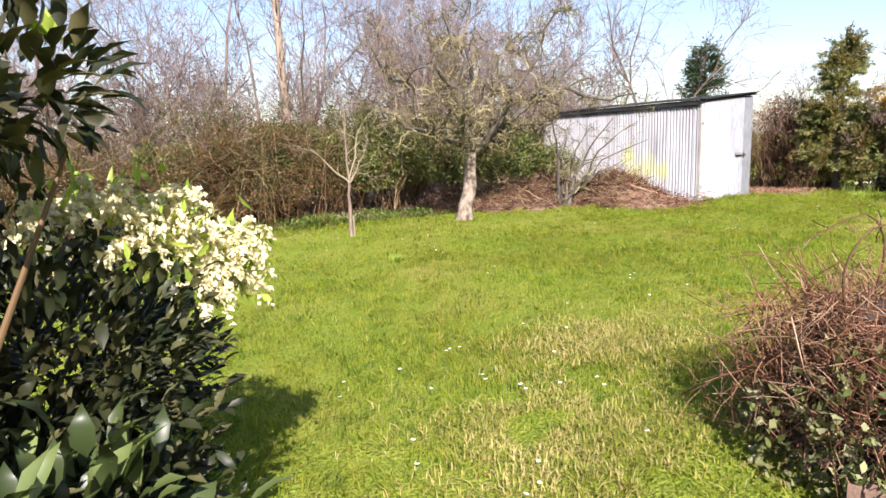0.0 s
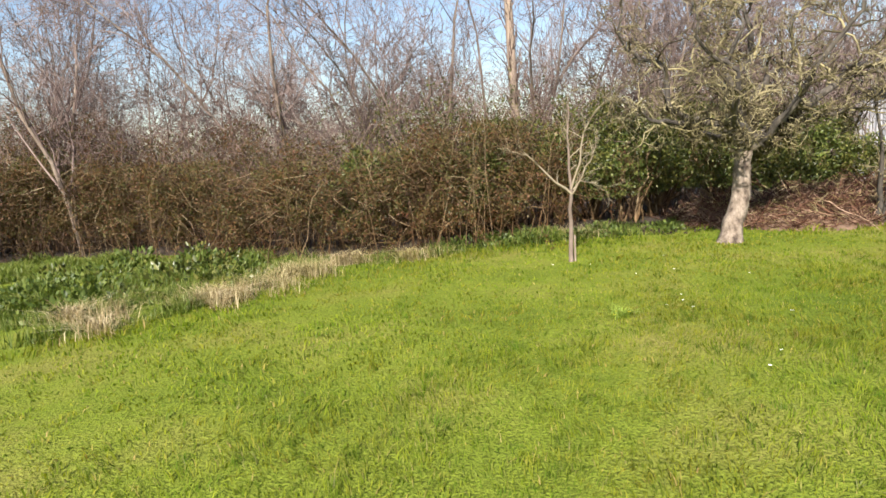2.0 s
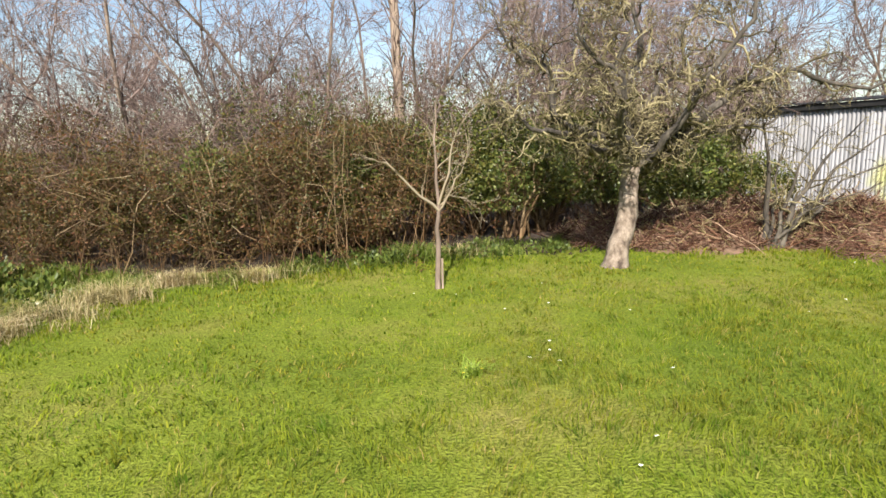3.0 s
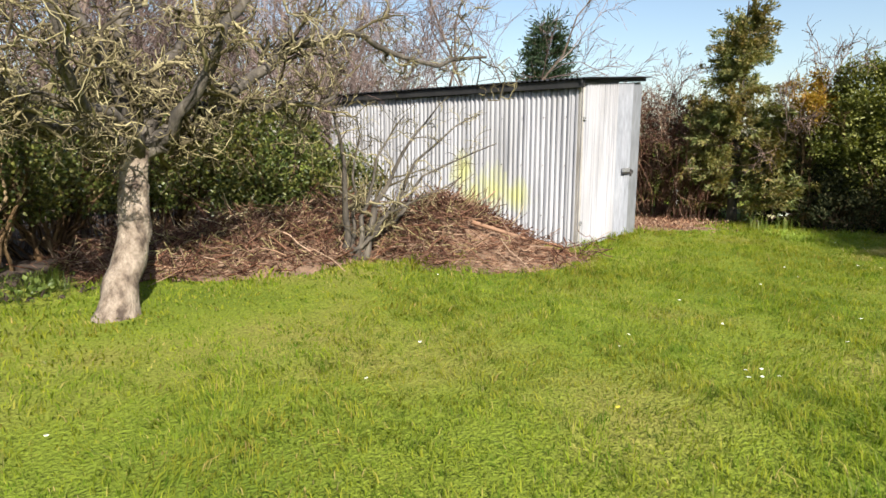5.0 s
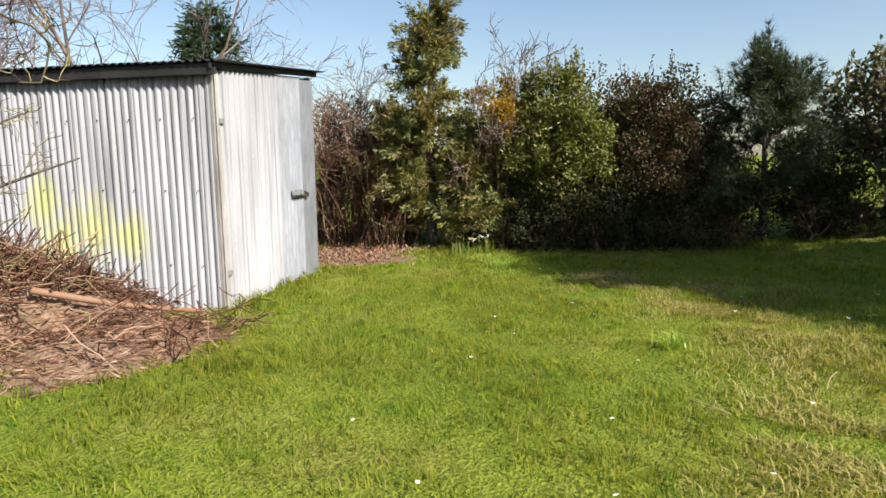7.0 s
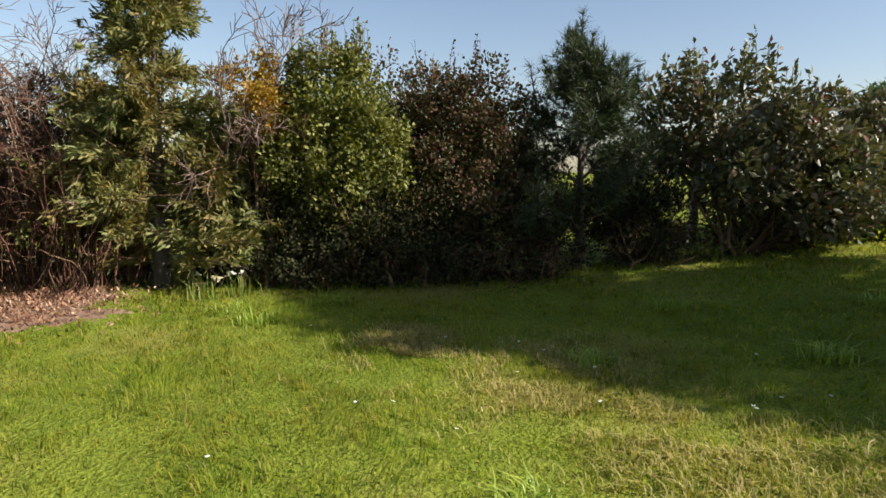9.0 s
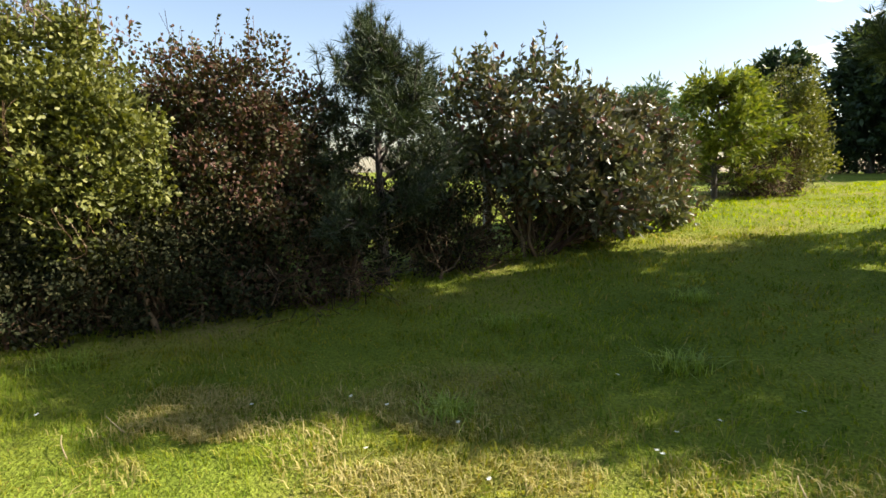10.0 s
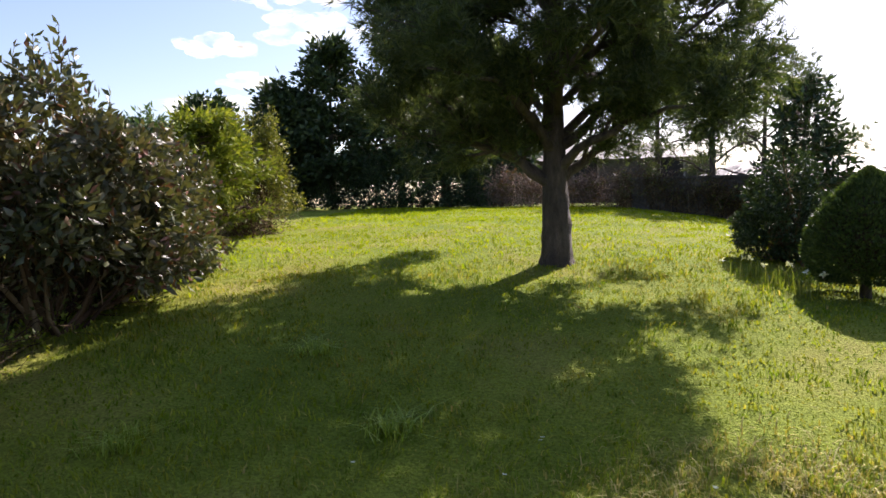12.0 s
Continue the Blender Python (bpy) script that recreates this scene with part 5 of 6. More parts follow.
for k, (x, y) in enumerate(((15.7, 4.9), (16.2, 3.2), (16.6, 1.2), (17.2, -0.4), (16.0, 6.2), (18.2, -3.9))):
    bramble(x + 0.2, y, "low tangle of leafy undergrowth beneath the hedge", 170 + k, 0.6, 0.5, 0.55, 90, 900, M_WEED, M_CANE, "hedge undergrowth", 0.055, 1.0)
rng = np.random.default_rng(180)
for k in range(18):
    y = rng.uniform(0.2, 3.4)
    weed(16.4 - 0.12 * (y - 1) + rng.uniform(-0.15, 0.25), y, 300 + k, 0.13, 60, M_YOUNG if k % 3 else M_WEED, 0.06, 0.12)

for k, (x, y, h) in enumerate(((16.6, 4.9, 1.9), (16.75, 3.1, 1.5), (16.35, 8.6, 1.9), (16.4, 6.3, 2.45), (16.4, 7.6, 2.3), (17.2, 1.3, 1.7), (16.3, 9.8, 2.1), (16.3, 5.55, 2.3))):
    shrub("hedge_bush", x, y, "dark twiggy hedge bush filling the back of the hedge", "bush", 190 + k,
          [(0, 0, h * 0.75, 0.45, 0.75, h * 0.35), (-0.1, -0.3, h * 0.4, 0.5, 0.7, h * 0.4), (0, 0.35, h * 0.45, 0.5, 0.6, h * 0.4)], 5200, M_BEECH if k % 2 else M_PHOT, 0.06, 0.038, 22, M_CANE, "back hedge bushes", twigs=2, shell=0.3)
for k, (x, y, r) in enumerate(((15.4, 6.3, 0.5), (15.6, 5.4, 0.5), (15.8, 4.5, 0.5), (15.3, 7.2, 0.5), (16.1, 3.4, 0.45), (15.45, 6.8, 0.55), (15.5, 5.85, 0.55), (15.35, 7.85, 0.4))):
    shrub("low_bush", x, y, "low dark small-leaved bush at the hedge's foot", "bush", 210 + k,
          [(0, 0, 0.35, r, 0.55, 0.42), (0.1, 0.2, 0.7, r * 0.85, 0.5, 0.45), (0.15, -0.2, 0.9, r * 0.7, 0.4, 0.35)], 5200, M_SHADE, 0.05, 0.03, 10, M_CANE, "low hedge bushes", shell=0.35)

# field fence beyond the hedge
fence = thing("field_fence", 17.3, 5.0, "weathered post and wire fence behind the hedge", "fence")
for k in range(6):
    ob = part("post", box(bmesh.new(), -0.05, -0.05, -0.2, 0.05, 0.05, 1.15, 0.008), M_TIMBER, fence)
    yy = -5 + 2.2 * k
    ob.data.transform(Matrix.Translation((0, yy, ground(17.3, 5 + yy) - ground(17.3, 5))))
for z in (0.45, 0.75, 1.05):
    pts = np.array([[0, -5 + 2.2 * k, ground(17.3, 2.2 * k) - ground(17.3, 5) + z] for k in range(6)])[None]
    mesh_part("wire", tubes(pts, np.full((1, 6), 0.004), 4), M_IRON, fence)

# daffodils
def daffodil(x, y, seed, mat):
    rng = np.random.default_rng(seed)
    d = thing("daffodil", x, y, "clump of daffodils flowering in long grass", "flower", "daffodils")
    n = 40
    p = rng.normal(size=(n, 3)) * np.array([0.09, 0.09, 0])
    mesh_part("blade_tuft", sprigs(rng, n, p, 0.26 * rng.uniform(0.6, 1.2, n), np.full(n, 0.35), 0.012), M_LONG, d, kind="stuff")
    m = 3
    q = rng.normal(size=(m, 3)) * np.array([0.12, 0.12, 0]) + np.array([0, 0, 0.24])
    mesh_part("flower_head", leaves(rng, q.repeat(7, 0), rng.normal(size=(m * 7, 3)), 0.045, 0.026, 0.1, 0.2), mat, d, kind="stuff")


for k, (x, y) in enumerate(((14.5, 8.15), (14.75, 7.8), (9.75, -1.1), (9.85, -1.5), (9.5, -0.75))):
    daffodil(x, y, 400 + k, (M_PETAL, M_WHITE, M_WHITE, M_WHITE, M_WHITE)[k])


# ---------------------------------------------------------------- big pine and the far end of the lawn
pine(12.14, -1.95, 500, 5.8, 0.235, (1.0, 2.4, 36), "large spreading pine with dark furrowed trunk on the lawn", 24000, 0.19, low_boughs=((0.3, 1.0, 1.7), (3.35, 1.1, 1.6), (2.9, 1.5, 2.0), (0.7, 1.6, 2.0)))


def topiary(x, y, r, h, seed, label):
    rng = np.random.default_rng(seed)
    t = thing("clipped_bush", x, y, label, "bush")
    n = 26000
    f, az = rng.uniform(0, 1, n) ** 1.3, rng.uniform(0, 2 * math.pi, n)
    prof = np.where(f < 0.25, 0.72 + 0.28 * np.sin(f / 0.25 * math.pi / 2), np.cos(np.clip((f - 0.25) / 0.75, 0, 1) * math.pi / 2) ** 0.8)
    prof = prof * (0.92 + 0.08 * rng.uniform(0, 1, n)) * (1 + 0.05 * wave(az * 2, f * 5, 1.5, seed))
    p = np.stack([np.cos(az) * prof * r, np.sin(az) * prof * r, h * (0.13 + 0.87 * f)], 1)
    u = unit(np.stack([np.cos(az), np.sin(az), f * 1.2], 1))
    mesh_part("foliage", leaves(rng, p, u, 0.05, 0.022, 0.1, 0.6, 0.2), M_CYPGREEN if seed % 2 else M_BLUE, t)
    P, R = limb([(0, 0, -0.1), (0, 0, h * 0.6)], 0.06, 0.04, 5)
    mesh_part("stem", tubes(P, R, 8), M_BARK, t, "", True)
    # added dark ball in place of the shaded inside of the bush
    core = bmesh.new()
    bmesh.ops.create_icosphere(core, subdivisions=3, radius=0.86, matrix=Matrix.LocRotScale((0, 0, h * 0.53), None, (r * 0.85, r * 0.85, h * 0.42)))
    part("shade_core", core, M_LITTERSHADE, t)
    return t


topiary(8.9, -1.0, 0.56, 1.3, 513, "clipped dark green rounded cone bush on the lawn")
shrub("yew_bush", 9.2, -3.0, "rounded dark purple-green bush on the lawn", "bush", 520,
      [(0, 0, 0.6, 0.56, 0.6, 0.55), (0.1, 0.1, 0.4, 0.56, 0.6, 0.4), (0, 0, 1.1, 0.36, 0.4, 0.45)], 13000, M_CYPDARK, 0.07, 0.03, 20, M_CANE)
for k, (x, y, h, r) in enumerate(((22.3, -15.6, 6.4, 1.8), (19.9, -16.8, 8.6, 2.0), (18.2, -17.2, 9.4, 2.0), (23.8, -14.8, 4.6, 1.7), (16.4, -17.8, 6.5, 1.8), (26.5, -13.8, 4.0, 1.8))):
    cypress(x, y, 530 + k, h, r, M_CYPDARK, "tall dark cypress at the far end of the lawn", 11000, 0.30, "far cypresses", sharp=0.55, low=0.1, wide=0.4)
for k in range(8):
    x = 26.5 - k * 1.5
    shrub("dark_hedge", x, -14.6 - k * 0.2, "low dark clipped hedge at the far end of the lawn", "hedge", 550 + k, [(0, 0, 0.85, 1.0, 0.5, 0.9), (0.75, 0, 0.4, 0.85, 0.45, 0.5), (-0.75, 0, 0.4, 0.85, 0.45, 0.5), (0.3, 0.1, 1.5, 0.85, 0.45, 0.6), (-0.4, 0, 1.25, 0.8, 0.5, 0.7)], 5200, M_CYPDARK, 0.12, 0.06, 8, M_CANE, "far dark hedge")
for k in range(7):
    x = 15.0 - k * 1.05
    bramble(x, -14.4 + 0.1 * k, "straggly brown and grey shrub before the far wall", 570 + k, 0.7, 0.5, 1.2 - 0.05 * k, 50, 500, M_OLIVE, M_TWIG, "far shrubs", 0.09, 0.8, "shrub")


def bungalow(x, y, w, d, h, rise, turn, label, chimney=False):
    b = thing("house", x, y, label, "house", turn=turn)
    bm = box(bmesh.new(), -w / 2, -d / 2, -0.4, w / 2, d / 2, h)
    wall = part("wall", bm, M_STONE, b)
    bm = bmesh.new()
    o = 0.3
    c = [bm.verts.new(v) for v in ((-w / 2 - o, -d / 2 - o, h), (w / 2 + o, -d / 2 - o, h), (w / 2 + o, d / 2 + o, h), (-w / 2 - o, d / 2 + o, h), (-w / 2 + d * 0.45, 0, h + rise), (w / 2 - d * 0.45, 0, h + rise))]
    for f in ((0, 1, 5, 4), (1, 2, 5), (2, 3, 4, 5), (3, 0, 4), (3, 2, 1, 0)):
        bm.faces.new([c[q] for q in f])
    roof = part("roof", bm, M_ROOF, b, "dark slate hipped roof")
    for k in range(3):
        px = -w / 2 + w * (k + 0.5) / 3
        win = part("window", box(bmesh.new(), px - 0.6, d / 2 - 0.02, 0.9, px + 0.6, d / 2 + 0.04, 2.0, 0.02), M_TIMBER, b)
        part("pane", box(bmesh.new(), px - 0.5, d / 2 + 0.04, 1.0, px + 0.5, d / 2 + 0.05, 1.9), M_TAR, win)
    return b


bungalow(13.5, -25.0, 11, 6, 1.9, 1.0, 8, "low far house with a dark hipped roof")
bungalow(4.5, -20.5, 9, 5, 1.9, 0.9, 14, "low dark outbuilding with a hipped roof beyond the lawn")
wall = thing("garden_wall", 8.2, -13.2, "dark rubble garden wall at the lawn's far edge", "wall", turn=12)
part("stonework", box(bmesh.new(), -4.5, -0.2, -0.3, 3.0, 0.2, 1.25, 0.03), M_STONE, wall)
part("coping", box(bmesh.new(), -4.55, -0.25, 1.25, 3.05, 0.25, 1.33, 0.02), M_STONE, wall)
for k in range(8):
    bramble(11.0 - k * 0.95, -12.4 - 0.2 * k, "dark straggling shrub against the garden wall", 590 + k, 0.6, 0.4, 1.1, 45, 700, M_IVY, M_CANE, "wall shrubs", 0.08, 0.8, "shrub")
for k, (x, y, s) in enumerate(((8.6, -15.5, 5.2), (6.8, -17.0, 5.8), (10.2, -17.5, 5.4))):
    pine(x, y, 600 + k, s, 0.16, (1.3, 2.5, 12), "open spreading pine beyond the garden wall", 1500, 0.26, "far pines")
cypress(7.0, -11.2, 610, 3.9, 1.3, M_CYPDARK, "layered grey-green conifer beyond the lawn", 2600, 0.26, droop=-0.05)
cypress(3.6, -12.0, 611, 3.3, 1.3, M_CYPDARK, "dark conifer beyond the lawn", 2200, 0.26)
for k in range(6):
    c = copy_thing(masters[k % 6], pose(2.0 - 2.2 * k, -16 - k, 0, 0, 0, 40 * k))
    c.scale = (0.6, 0.6, 0.6)
for k in range(12):
    a = math.radians(-40 + k * 13)
    x, y = 16 + 75 * math.cos(a), 2 + 75 * math.sin(a)
    if 60 < x:
        c = copy_thing(masters[k % 6], pose(x, y, ground(x, y), 0, 0, 33 * k))
        c.scale = (0.9, 0.9, 0.6)


# ---------------------------------------------------------------- the bush and the heap passed at the start
def blade_leaves(rng, p, out, length, width):
    """Leaves large enough to tell apart: each a bowed blade of twelve triangles."""
    n = len(p)
    d = unit(out + rng.normal(size=(n, 3)) * 0.45 + np.array([0, 0, 0.35]))
    s = unit(np.cross(d, np.array([0, 0, 1.0]) + rng.normal(size=(n, 3)) * 0.35))
    nr = np.cross(s, d)
    L, W = length * rng.uniform(0.7, 1.25, n)[:, None], width * rng.uniform(0.8, 1.2, n)[:, None] * 0.5
    cols = []
    for f, w, lift in ((0.0, 0.04, 0.0), (0.3, 0.85, 0.05), (0.62, 0.9, 0.04), (1.0, 0.0, -0.10)):
        mid = p + d * L * f + nr * L * lift
        cols += [mid - s * W * w + nr * W * w * 0.35, mid, mid + s * W * w + nr * W * w * 0.35]
    base = np.arange(n)[:, None] * 12
    tri = []
    for r in range(3):
        for c in range(2):
            o = r * 3 + c
            tri += [base + np.array([o, o + 1, o + 4]), base + np.array([o, o + 4, o + 3])]
    return np.stack(cols, 1).reshape(-1, 3), np.concatenate(tri, 1).reshape(-1, 3)


rng = np.random.default_rng(700)
bush = thing("flowering_bush", -0.95, 1.25, "dark glossy-leaved bush with clusters of cream flowers", "bush")
CL = [(0, 0, 0.78, 0.62, 0.65, 0.62), (0.28, 0.05, 1.0, 0.38, 0.42, 0.36), (-0.15, -0.45, 0.55, 0.55, 0.5, 0.5), (0.15, -0.2, 0.45, 0.5, 0.55, 0.42), (0.5, 0.52, 0.8, 0.2, 0.24, 0.2)]
p, out = blob_points(rng, 8500, CL, 0.4)
keep = p[:, 2] > 0.05
p, out = p[keep], out[keep]
mesh_part("foliage", blade_leaves(rng, p, out, 0.075, 0.03), M_LAUREL, bush, "dark green pointed leaves")
P = np.stack([np.zeros((26, 3)), p[rng.integers(0, len(p), 26)] * 0.5, p[rng.integers(0, len(p), 26)] * 0.9], 1)
P[:, 0] = rng.normal(size=(26, 3)) * np.array([0.08, 0.08, 0]) + np.array([0, 0, -0.05])
mesh_part("stem_frame", tubes(P, np.repeat(np.array([[0.018, 0.012, 0.005]]), 26, 0), 5), M_CANE, bush, "", True)
heads = [(0.27, -0.1, 1.40), (0.33, -0.08, 1.43), (0.38, -0.06, 1.42), (0.42, -0.06, 1.38), (0.55, 0.0, 1.42), (0.58, 0.0, 1.36), (0.52, -0.02, 1.36), (0.64, 0.02, 1.28), (0.70, 0.05, 1.26), (0.74, 0.06, 1.22), (0.66, 0.02, 1.21), (0.76, 0.06, 1.27),
         (0.70, 0.04, 1.16), (0.72, 0.05, 1.10), (0.64, 0.0, 1.12), (0.50, -0.05, 1.28), (0.46, -0.08, 1.30), (0.22, -0.05, 1.37)]
for q, (x, y, z) in enumerate(heads):
    bells, ways = [], []
    for _ in range(8):
        w = unit(rng.normal(size=3) * np.array([0.8, 0.8, 0.3]) + np.array([0.25, -0.25, 0.15]))
        t = np.linspace(0.12, 1, 13)[:, None]
        line = np.array([x, y, z + 0.055]) + w * t * 0.12 + np.array([0, 0, -0.07]) * t ** 2
        bells.append(np.repeat(line, 3, 0) + rng.normal(size=(39, 3)) * 0.006)
        ways.append(rng.normal(size=(39, 3)) * 0.5 + np.array([0.1, -0.1, -0.7]))
    mesh_part("blossom", leaves(rng, np.concatenate(bells), np.concatenate(ways), 0.024, 0.016, 0.3, 0.3), M_PETAL, bush, "cream bell flowers", kind="stuff")
    m = 16
    c = rng.normal(size=(m, 3)) * 0.05 + np.array([x, y, z + 0.02])
    mesh_part("young_shoot", leaves(rng, c, rng.normal(size=(m, 3)) + np.array([0, 0, 0.6]), 0.07, 0.022, 0.2, 0.3), M_YOUNG, bush, "bright green young leaves", kind="stuff")


def big_leaf_bush(name, x, y, seed, clumps, n, length, width, label, mat, shoots=0):
    rng = np.random.default_rng(seed)
    b = thing(name, x, y, label, "bush")
    p, out = blob_points(rng, n, clumps, 0.6)
    keep = p[:, 2] > 0.08
    p, out = p[keep], out[keep]
    n = len(p)
    mesh_part("foliage", blade_leaves(rng, p, out, length, width), mat, b, "large glossy pointed leaves", True)
    m = 22
    P = np.stack([rng.normal(size=(m, 3)) * np.array([0.06, 0.06, 0]) - np.array([0, 0, 0.05]), p[rng.integers(0, n, m)] * 0.55, p[rng.integers(0, n, m)] * 0.92], 1)
    mesh_part("stem_frame", tubes(P, np.repeat(np.array([[0.02, 0.012, 0.005]]), m, 0), 5), M_CANE, b, "", True)
    for k in range(shoots):
        c = p[rng.integers(0, n)] + np.array([0, 0, 0.03])
        mesh_part("young_shoot", leaves(rng, np.tile(c, (9, 1)), rng.normal(size=(9, 3)) * 0.6 + np.array([0, 0, 1.0]), 0.09, 0.028, 0.2, 0.25), M_YOUNG, b, "pale young shoot")
    return b


big_leaf_bush("laurel_bush", -1.0, 0.85, 720, [(0.06, 0.0, 1.70, 0.24, 0.3, 0.18), (0.28, 0.1, 1.78, 0.2, 0.22, 0.15), (-0.2, 0.05, 0.9, 0.35, 0.4, 0.5)], 1300, 0.105, 0.04, "tall dark laurel bush with glossy leaves beside the path", M_LAUREL, 8)
big_leaf_bush("low_laurel_bush", -0.88, 0.5, 721, [(0, 0, 0.62, 0.36, 0.34, 0.42), (0.2, 0.15, 0.55, 0.34, 0.3, 0.38)], 520, 0.125, 0.05, "low laurel bush with broad green leaves by the lawn", M_LAURELGREEN, 9)

mound = bramble(2.52, 0.72, "mound of dead reddish-brown bracken stems with ivy", 730, 0.38, 0.44, 0.7, 800, 0, M_OLIVE, M_FERN, "dead bracken", name="bracken_mound", fine=0.6, reach=0.4)
rng = np.random.default_rng(731)
p, out = blob_points(rng, 2100, [(-0.3, -0.3, 0.3, 0.42, 0.42, 0.36), (0.0, -0.45, 0.36, 0.45, 0.35, 0.34), (-0.42, 0.0, 0.15, 0.28, 0.36, 0.25)], 0.7)
p[:, 2] = np.maximum(p[:, 2], 0.04)
mesh_part("ivy", leaves(rng, p, out + np.array([-0.4, -0.4, 0.2]), 0.05, 0.045, 0.15, 0.5), M_VARIEGATED, mound, "variegated green ivy leaves")
# added dark lump that gives the mound its shaded inside
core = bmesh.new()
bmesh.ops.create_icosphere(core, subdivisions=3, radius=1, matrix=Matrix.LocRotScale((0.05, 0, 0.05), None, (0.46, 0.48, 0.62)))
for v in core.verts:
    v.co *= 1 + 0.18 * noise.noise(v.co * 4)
part("shaded_inside", core, M_LITTERSHADE, mound)
sp = [limb([(-0.1, 0.1, 0.5), (-0.2, 0.1, 0.85), (-0.1, 0.05, 1.05), (0.25, 0.1, 1.02)], 0.007, 0.004, 10), limb([(-0.05, 0.1, 0.5), (0.1, 0.1, 0.9), (-0.15, 0.05, 1.12), (-0.5, 0.1, 1.02)], 0.007, 0.003, 10),
      limb([(0.2, 0, 0.5), (0.21, 0, 0.9), (0.2, 0.02, 1.35)], 0.006, 0.004, 8), limb([(-0.2, 0, 0.45), (-0.45, 0, 0.75), (-0.75, 0.05, 0.72)], 0.006, 0.003, 8), limb([(-0.3, 0.1, 0.4), (-0.5, 0.1, 0.6), (-0.85, 0.2, 0.62)], 0.006, 0.003, 8)]
for P, R in sp:
    P1, R1 = grow(rng, P, R, 6, 0.14, 0.8, 0.0, 3, 0.2, 1.0, 0.6)
    mesh_part("bramble_cane", joined([tubes(P, R, 5), tubes(P1, np.maximum(R1, 0.002), 3)]), M_CANE, mound, "thin arching green-brown cane", True)
edging = thing("corrugated_edging", 1.78, 0.42, "rusty corrugated edging strip at the foot of the mound", "edging", turn=-32)
part("strip", corrugated(0.9, 0.2, 0.076, 0.02), M_RUST, edging, "", True)


# ---------------------------------------------------------------- daisies, dandelions and clover in the lawn
def daisy_mesh(name, r, mat, petals):
    bm = bmesh.new()
    c = bm.verts.new((0, 0, 0.008))
    ring = []
    for k in range(petals * 2):
        a, q = k * math.pi / petals, r if k % 2 == 0 else r * 0.55
        ring.append(bm.verts.new((math.cos(a) * q, math.sin(a) * q, 0.006 + 0.004 * (k % 2 == 0))))
    for k in range(len(ring)):
        bm.faces.new((c, ring[k], ring[(k + 1) % len(ring)]))
    me = bpy.data.meshes.new(name)
    bm.to_mesh(me)
    bm.free()
    me.materials.append(mat)
    return me


dm = (daisy_mesh("daisy_head", 0.014, M_WHITE, 8), daisy_mesh("yellow_head", 0.015, M_YELLOW, 9))
rng = np.random.default_rng(800)
flowers = [(7.42, 5.55), (7.5, 5.48), (7.35, 5.6), (7.55, 5.6), (7.46, 5.66), (4.0, 4.0), (3.9, 3.9), (4.1, 4.05), (11.7, 3.9), (11.8, 3.7), (12.4, 4.6), (13.1, 5.6)]
flowers += [(rng.uniform(0.4, 2.4), rng.uniform(0.9, 3.0)) for _ in range(24)]
flowers += [(rng.uniform(7.5, 13.5), rng.uniform(3.0, 6.8)) for _ in range(40)]
flowers += [(rng.uniform(2.0, 8.0), rng.uniform(3.0, 9.0)) for _ in range(30)]
for k, (x, y) in enumerate(flowers):
    ob = new("daisy", dm[0])
    ob.matrix_world = pose(x, y, ground(x, y) + 0.05, rng.uniform(-15, 15), rng.uniform(-15, 15), rng.uniform(0, 360))
    tagged(ob, "small white daisy head in the short grass", "flower", "lawn daisies")
for k, (x, y) in enumerate(((2.3, 6.5), (2.4, 6.45), (2.25, 6.4), (5.0, 4.4), (13.9, 3.65), (6.4, 5.9))):
    ob = new("dandelion", dm[1])
    ob.matrix_world = pose(x, y, ground(x, y) + 0.06, rng.uniform(-15, 15), rng.uniform(-15, 15), 0)
    tagged(ob, "yellow dandelion head in the grass", "flower", "dandelions")
rng = np.random.default_rng(820)
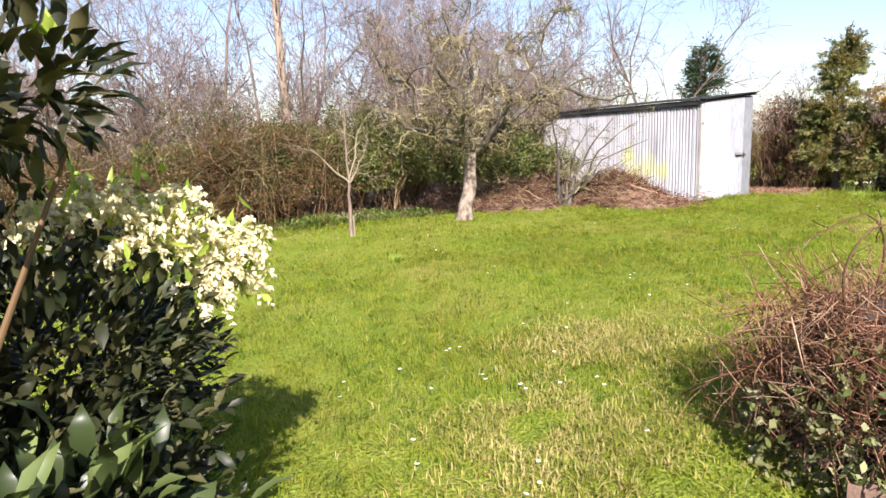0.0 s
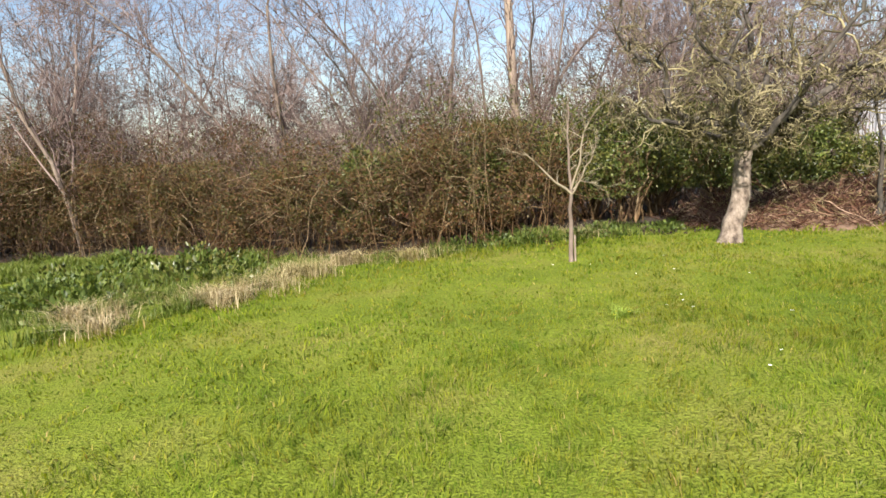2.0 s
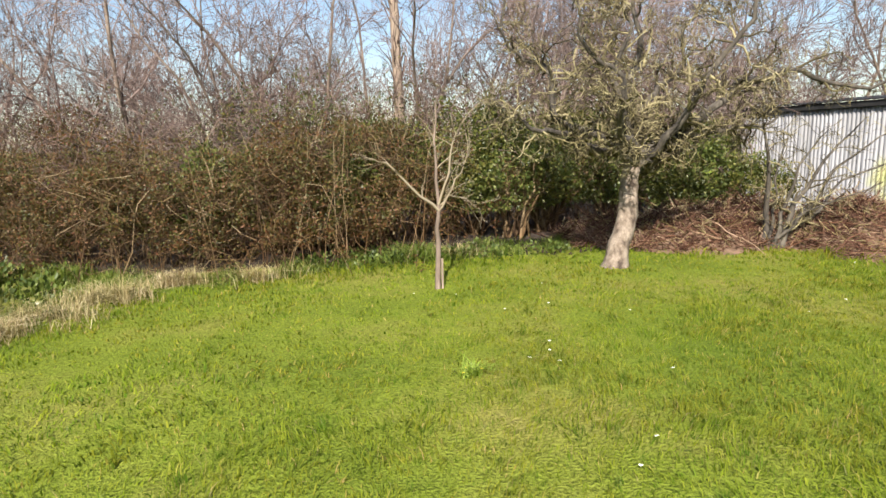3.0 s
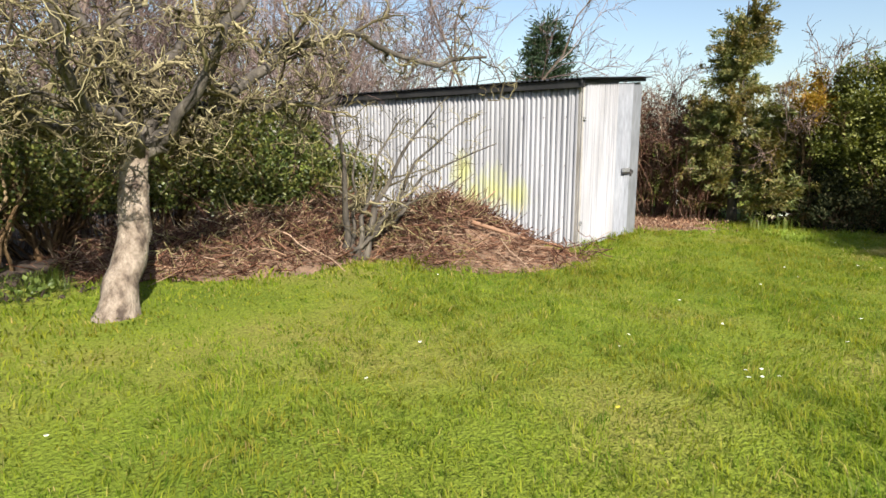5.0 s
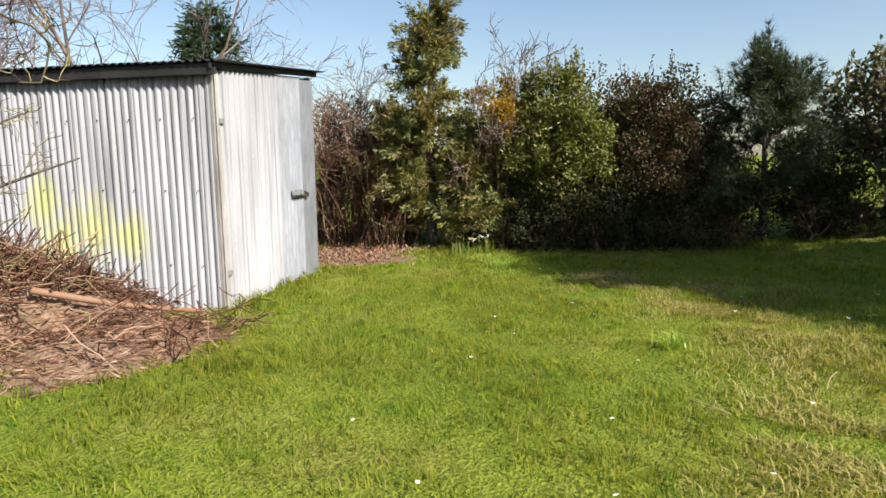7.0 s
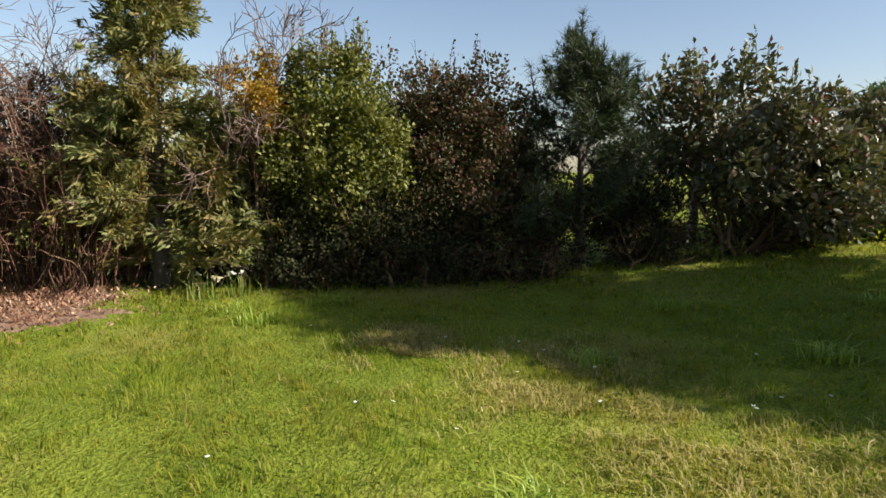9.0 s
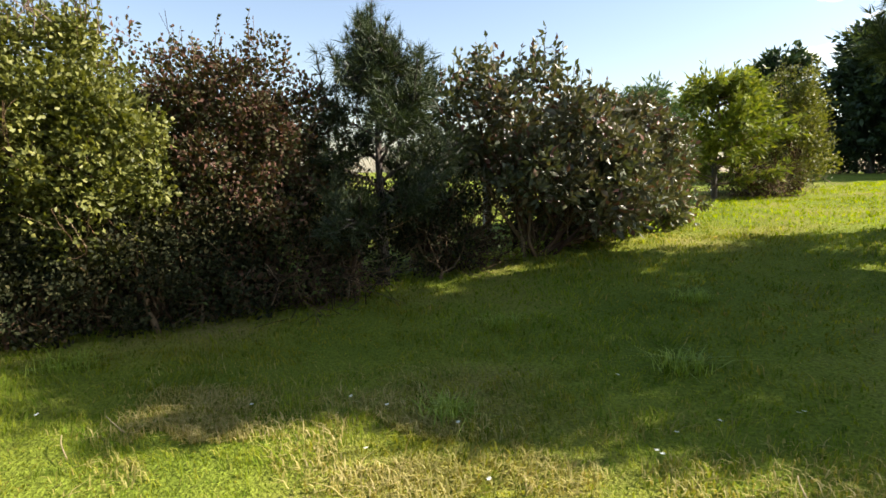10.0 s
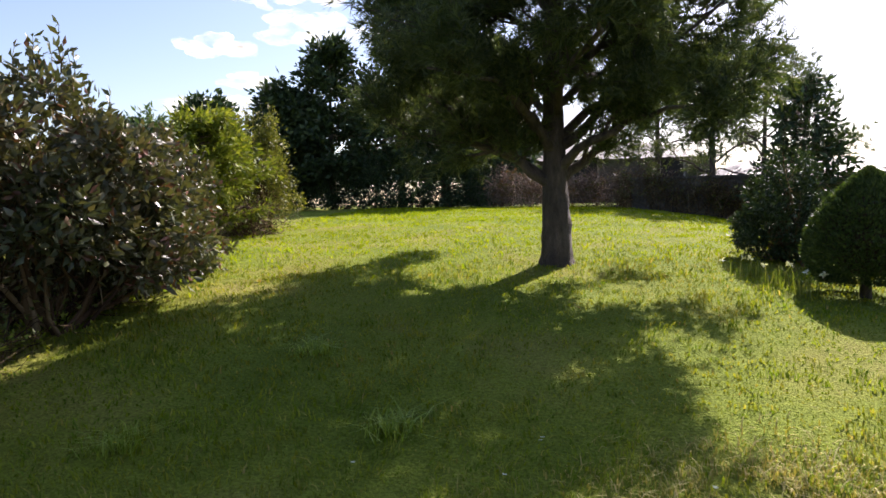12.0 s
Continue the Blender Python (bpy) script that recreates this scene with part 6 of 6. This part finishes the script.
for k, (x, y, s) in enumerate(((2.34, 6.48, 0.10), (12.53, 3.0, 0.16), (13.93, 3.6, 0.14), (13.6, 1.96, 0.15), (12.63, 4.58, 0.14), (10.8, 5.2, 0.12), (14.0, 7.6, 0.2), (13.6, 7.3, 0.2), (14.4, 6.8, 0.2))):
    n = 130
    q = rng.normal(size=(n, 2)) * s * 0.5
    o = thing("fleck_tussock", x, y, "tussock of longer grass in the lawn, coloured bright for sun flecks", "grass", "grass tussocks")
    # bright young-leaf green paints the sun flecks into the blades
    mesh_part("blade_tuft", sprigs(rng, n, np.stack([q[:, 0], q[:, 1], np.zeros(n)], 1), 0.13 * rng.uniform(0.5, 1.2, n), np.full(n, 1.0), 0.008), M_YOUNG, o, kind="stuff")

for k, (x, y, a, L) in enumerate(((10.6, 4.7, 10, 0.22), (10.2, 4.3, -20, 0.35), (12.9, 6.5, 15, 0.3), (13.1, 6.3, 25, 0.3), (11.2, 3.6, -40, 0.2), (9.6, 5.0, 60, 0.25))):
    st = thing("straw_stalk", x, y, "single pale dry straw lying on the lawn", "straw", "loose straws", turn=a)
    P, R = limb([(-L / 2, 0, 0.045), (0, 0.012, 0.06), (L / 2, 0, 0.05)], 0.0035, 0.0025, 5)
    mesh_part("stalk", tubes(P, R, 5), M_STRAW, st)

# clouds low over the far end of the lawn
rng = np.random.default_rng(900)
for k, (az, el, w) in enumerate(((-53.5, 14, 45), (-60.5, 15.2, 62), (-56, 11, 32), (-57.5, 18, 24), (-63, 18.6, 30), (-53, 8.8, 50))):
    a, e, D = math.radians(az), math.radians(el), 650
    bm = bmesh.new()
    for q in range(9):
        bmesh.ops.create_icosphere(bm, subdivisions=3, radius=1, matrix=Matrix.LocRotScale((rng.normal() * w * 0.4, rng.normal() * w * 0.4, rng.normal() * w * 0.06), None, (w * rng.uniform(0.25, 0.55), w * rng.uniform(0.25, 0.55), w * rng.uniform(0.04, 0.09))))
    for v in bm.verts:
        v.co += v.normal * w * 0.07 * noise.noise(v.co * (6.0 / w))
    c = part("cloud", bm, M_CLOUD, None, "", True)
    c.matrix_world = pose(11 + D * math.cos(e) * math.cos(a), 6 + D * math.cos(e) * math.sin(a), D * math.sin(e))
    tagged(c, "small white cloud low in the blue sky", "cloud", "clouds", "structure")
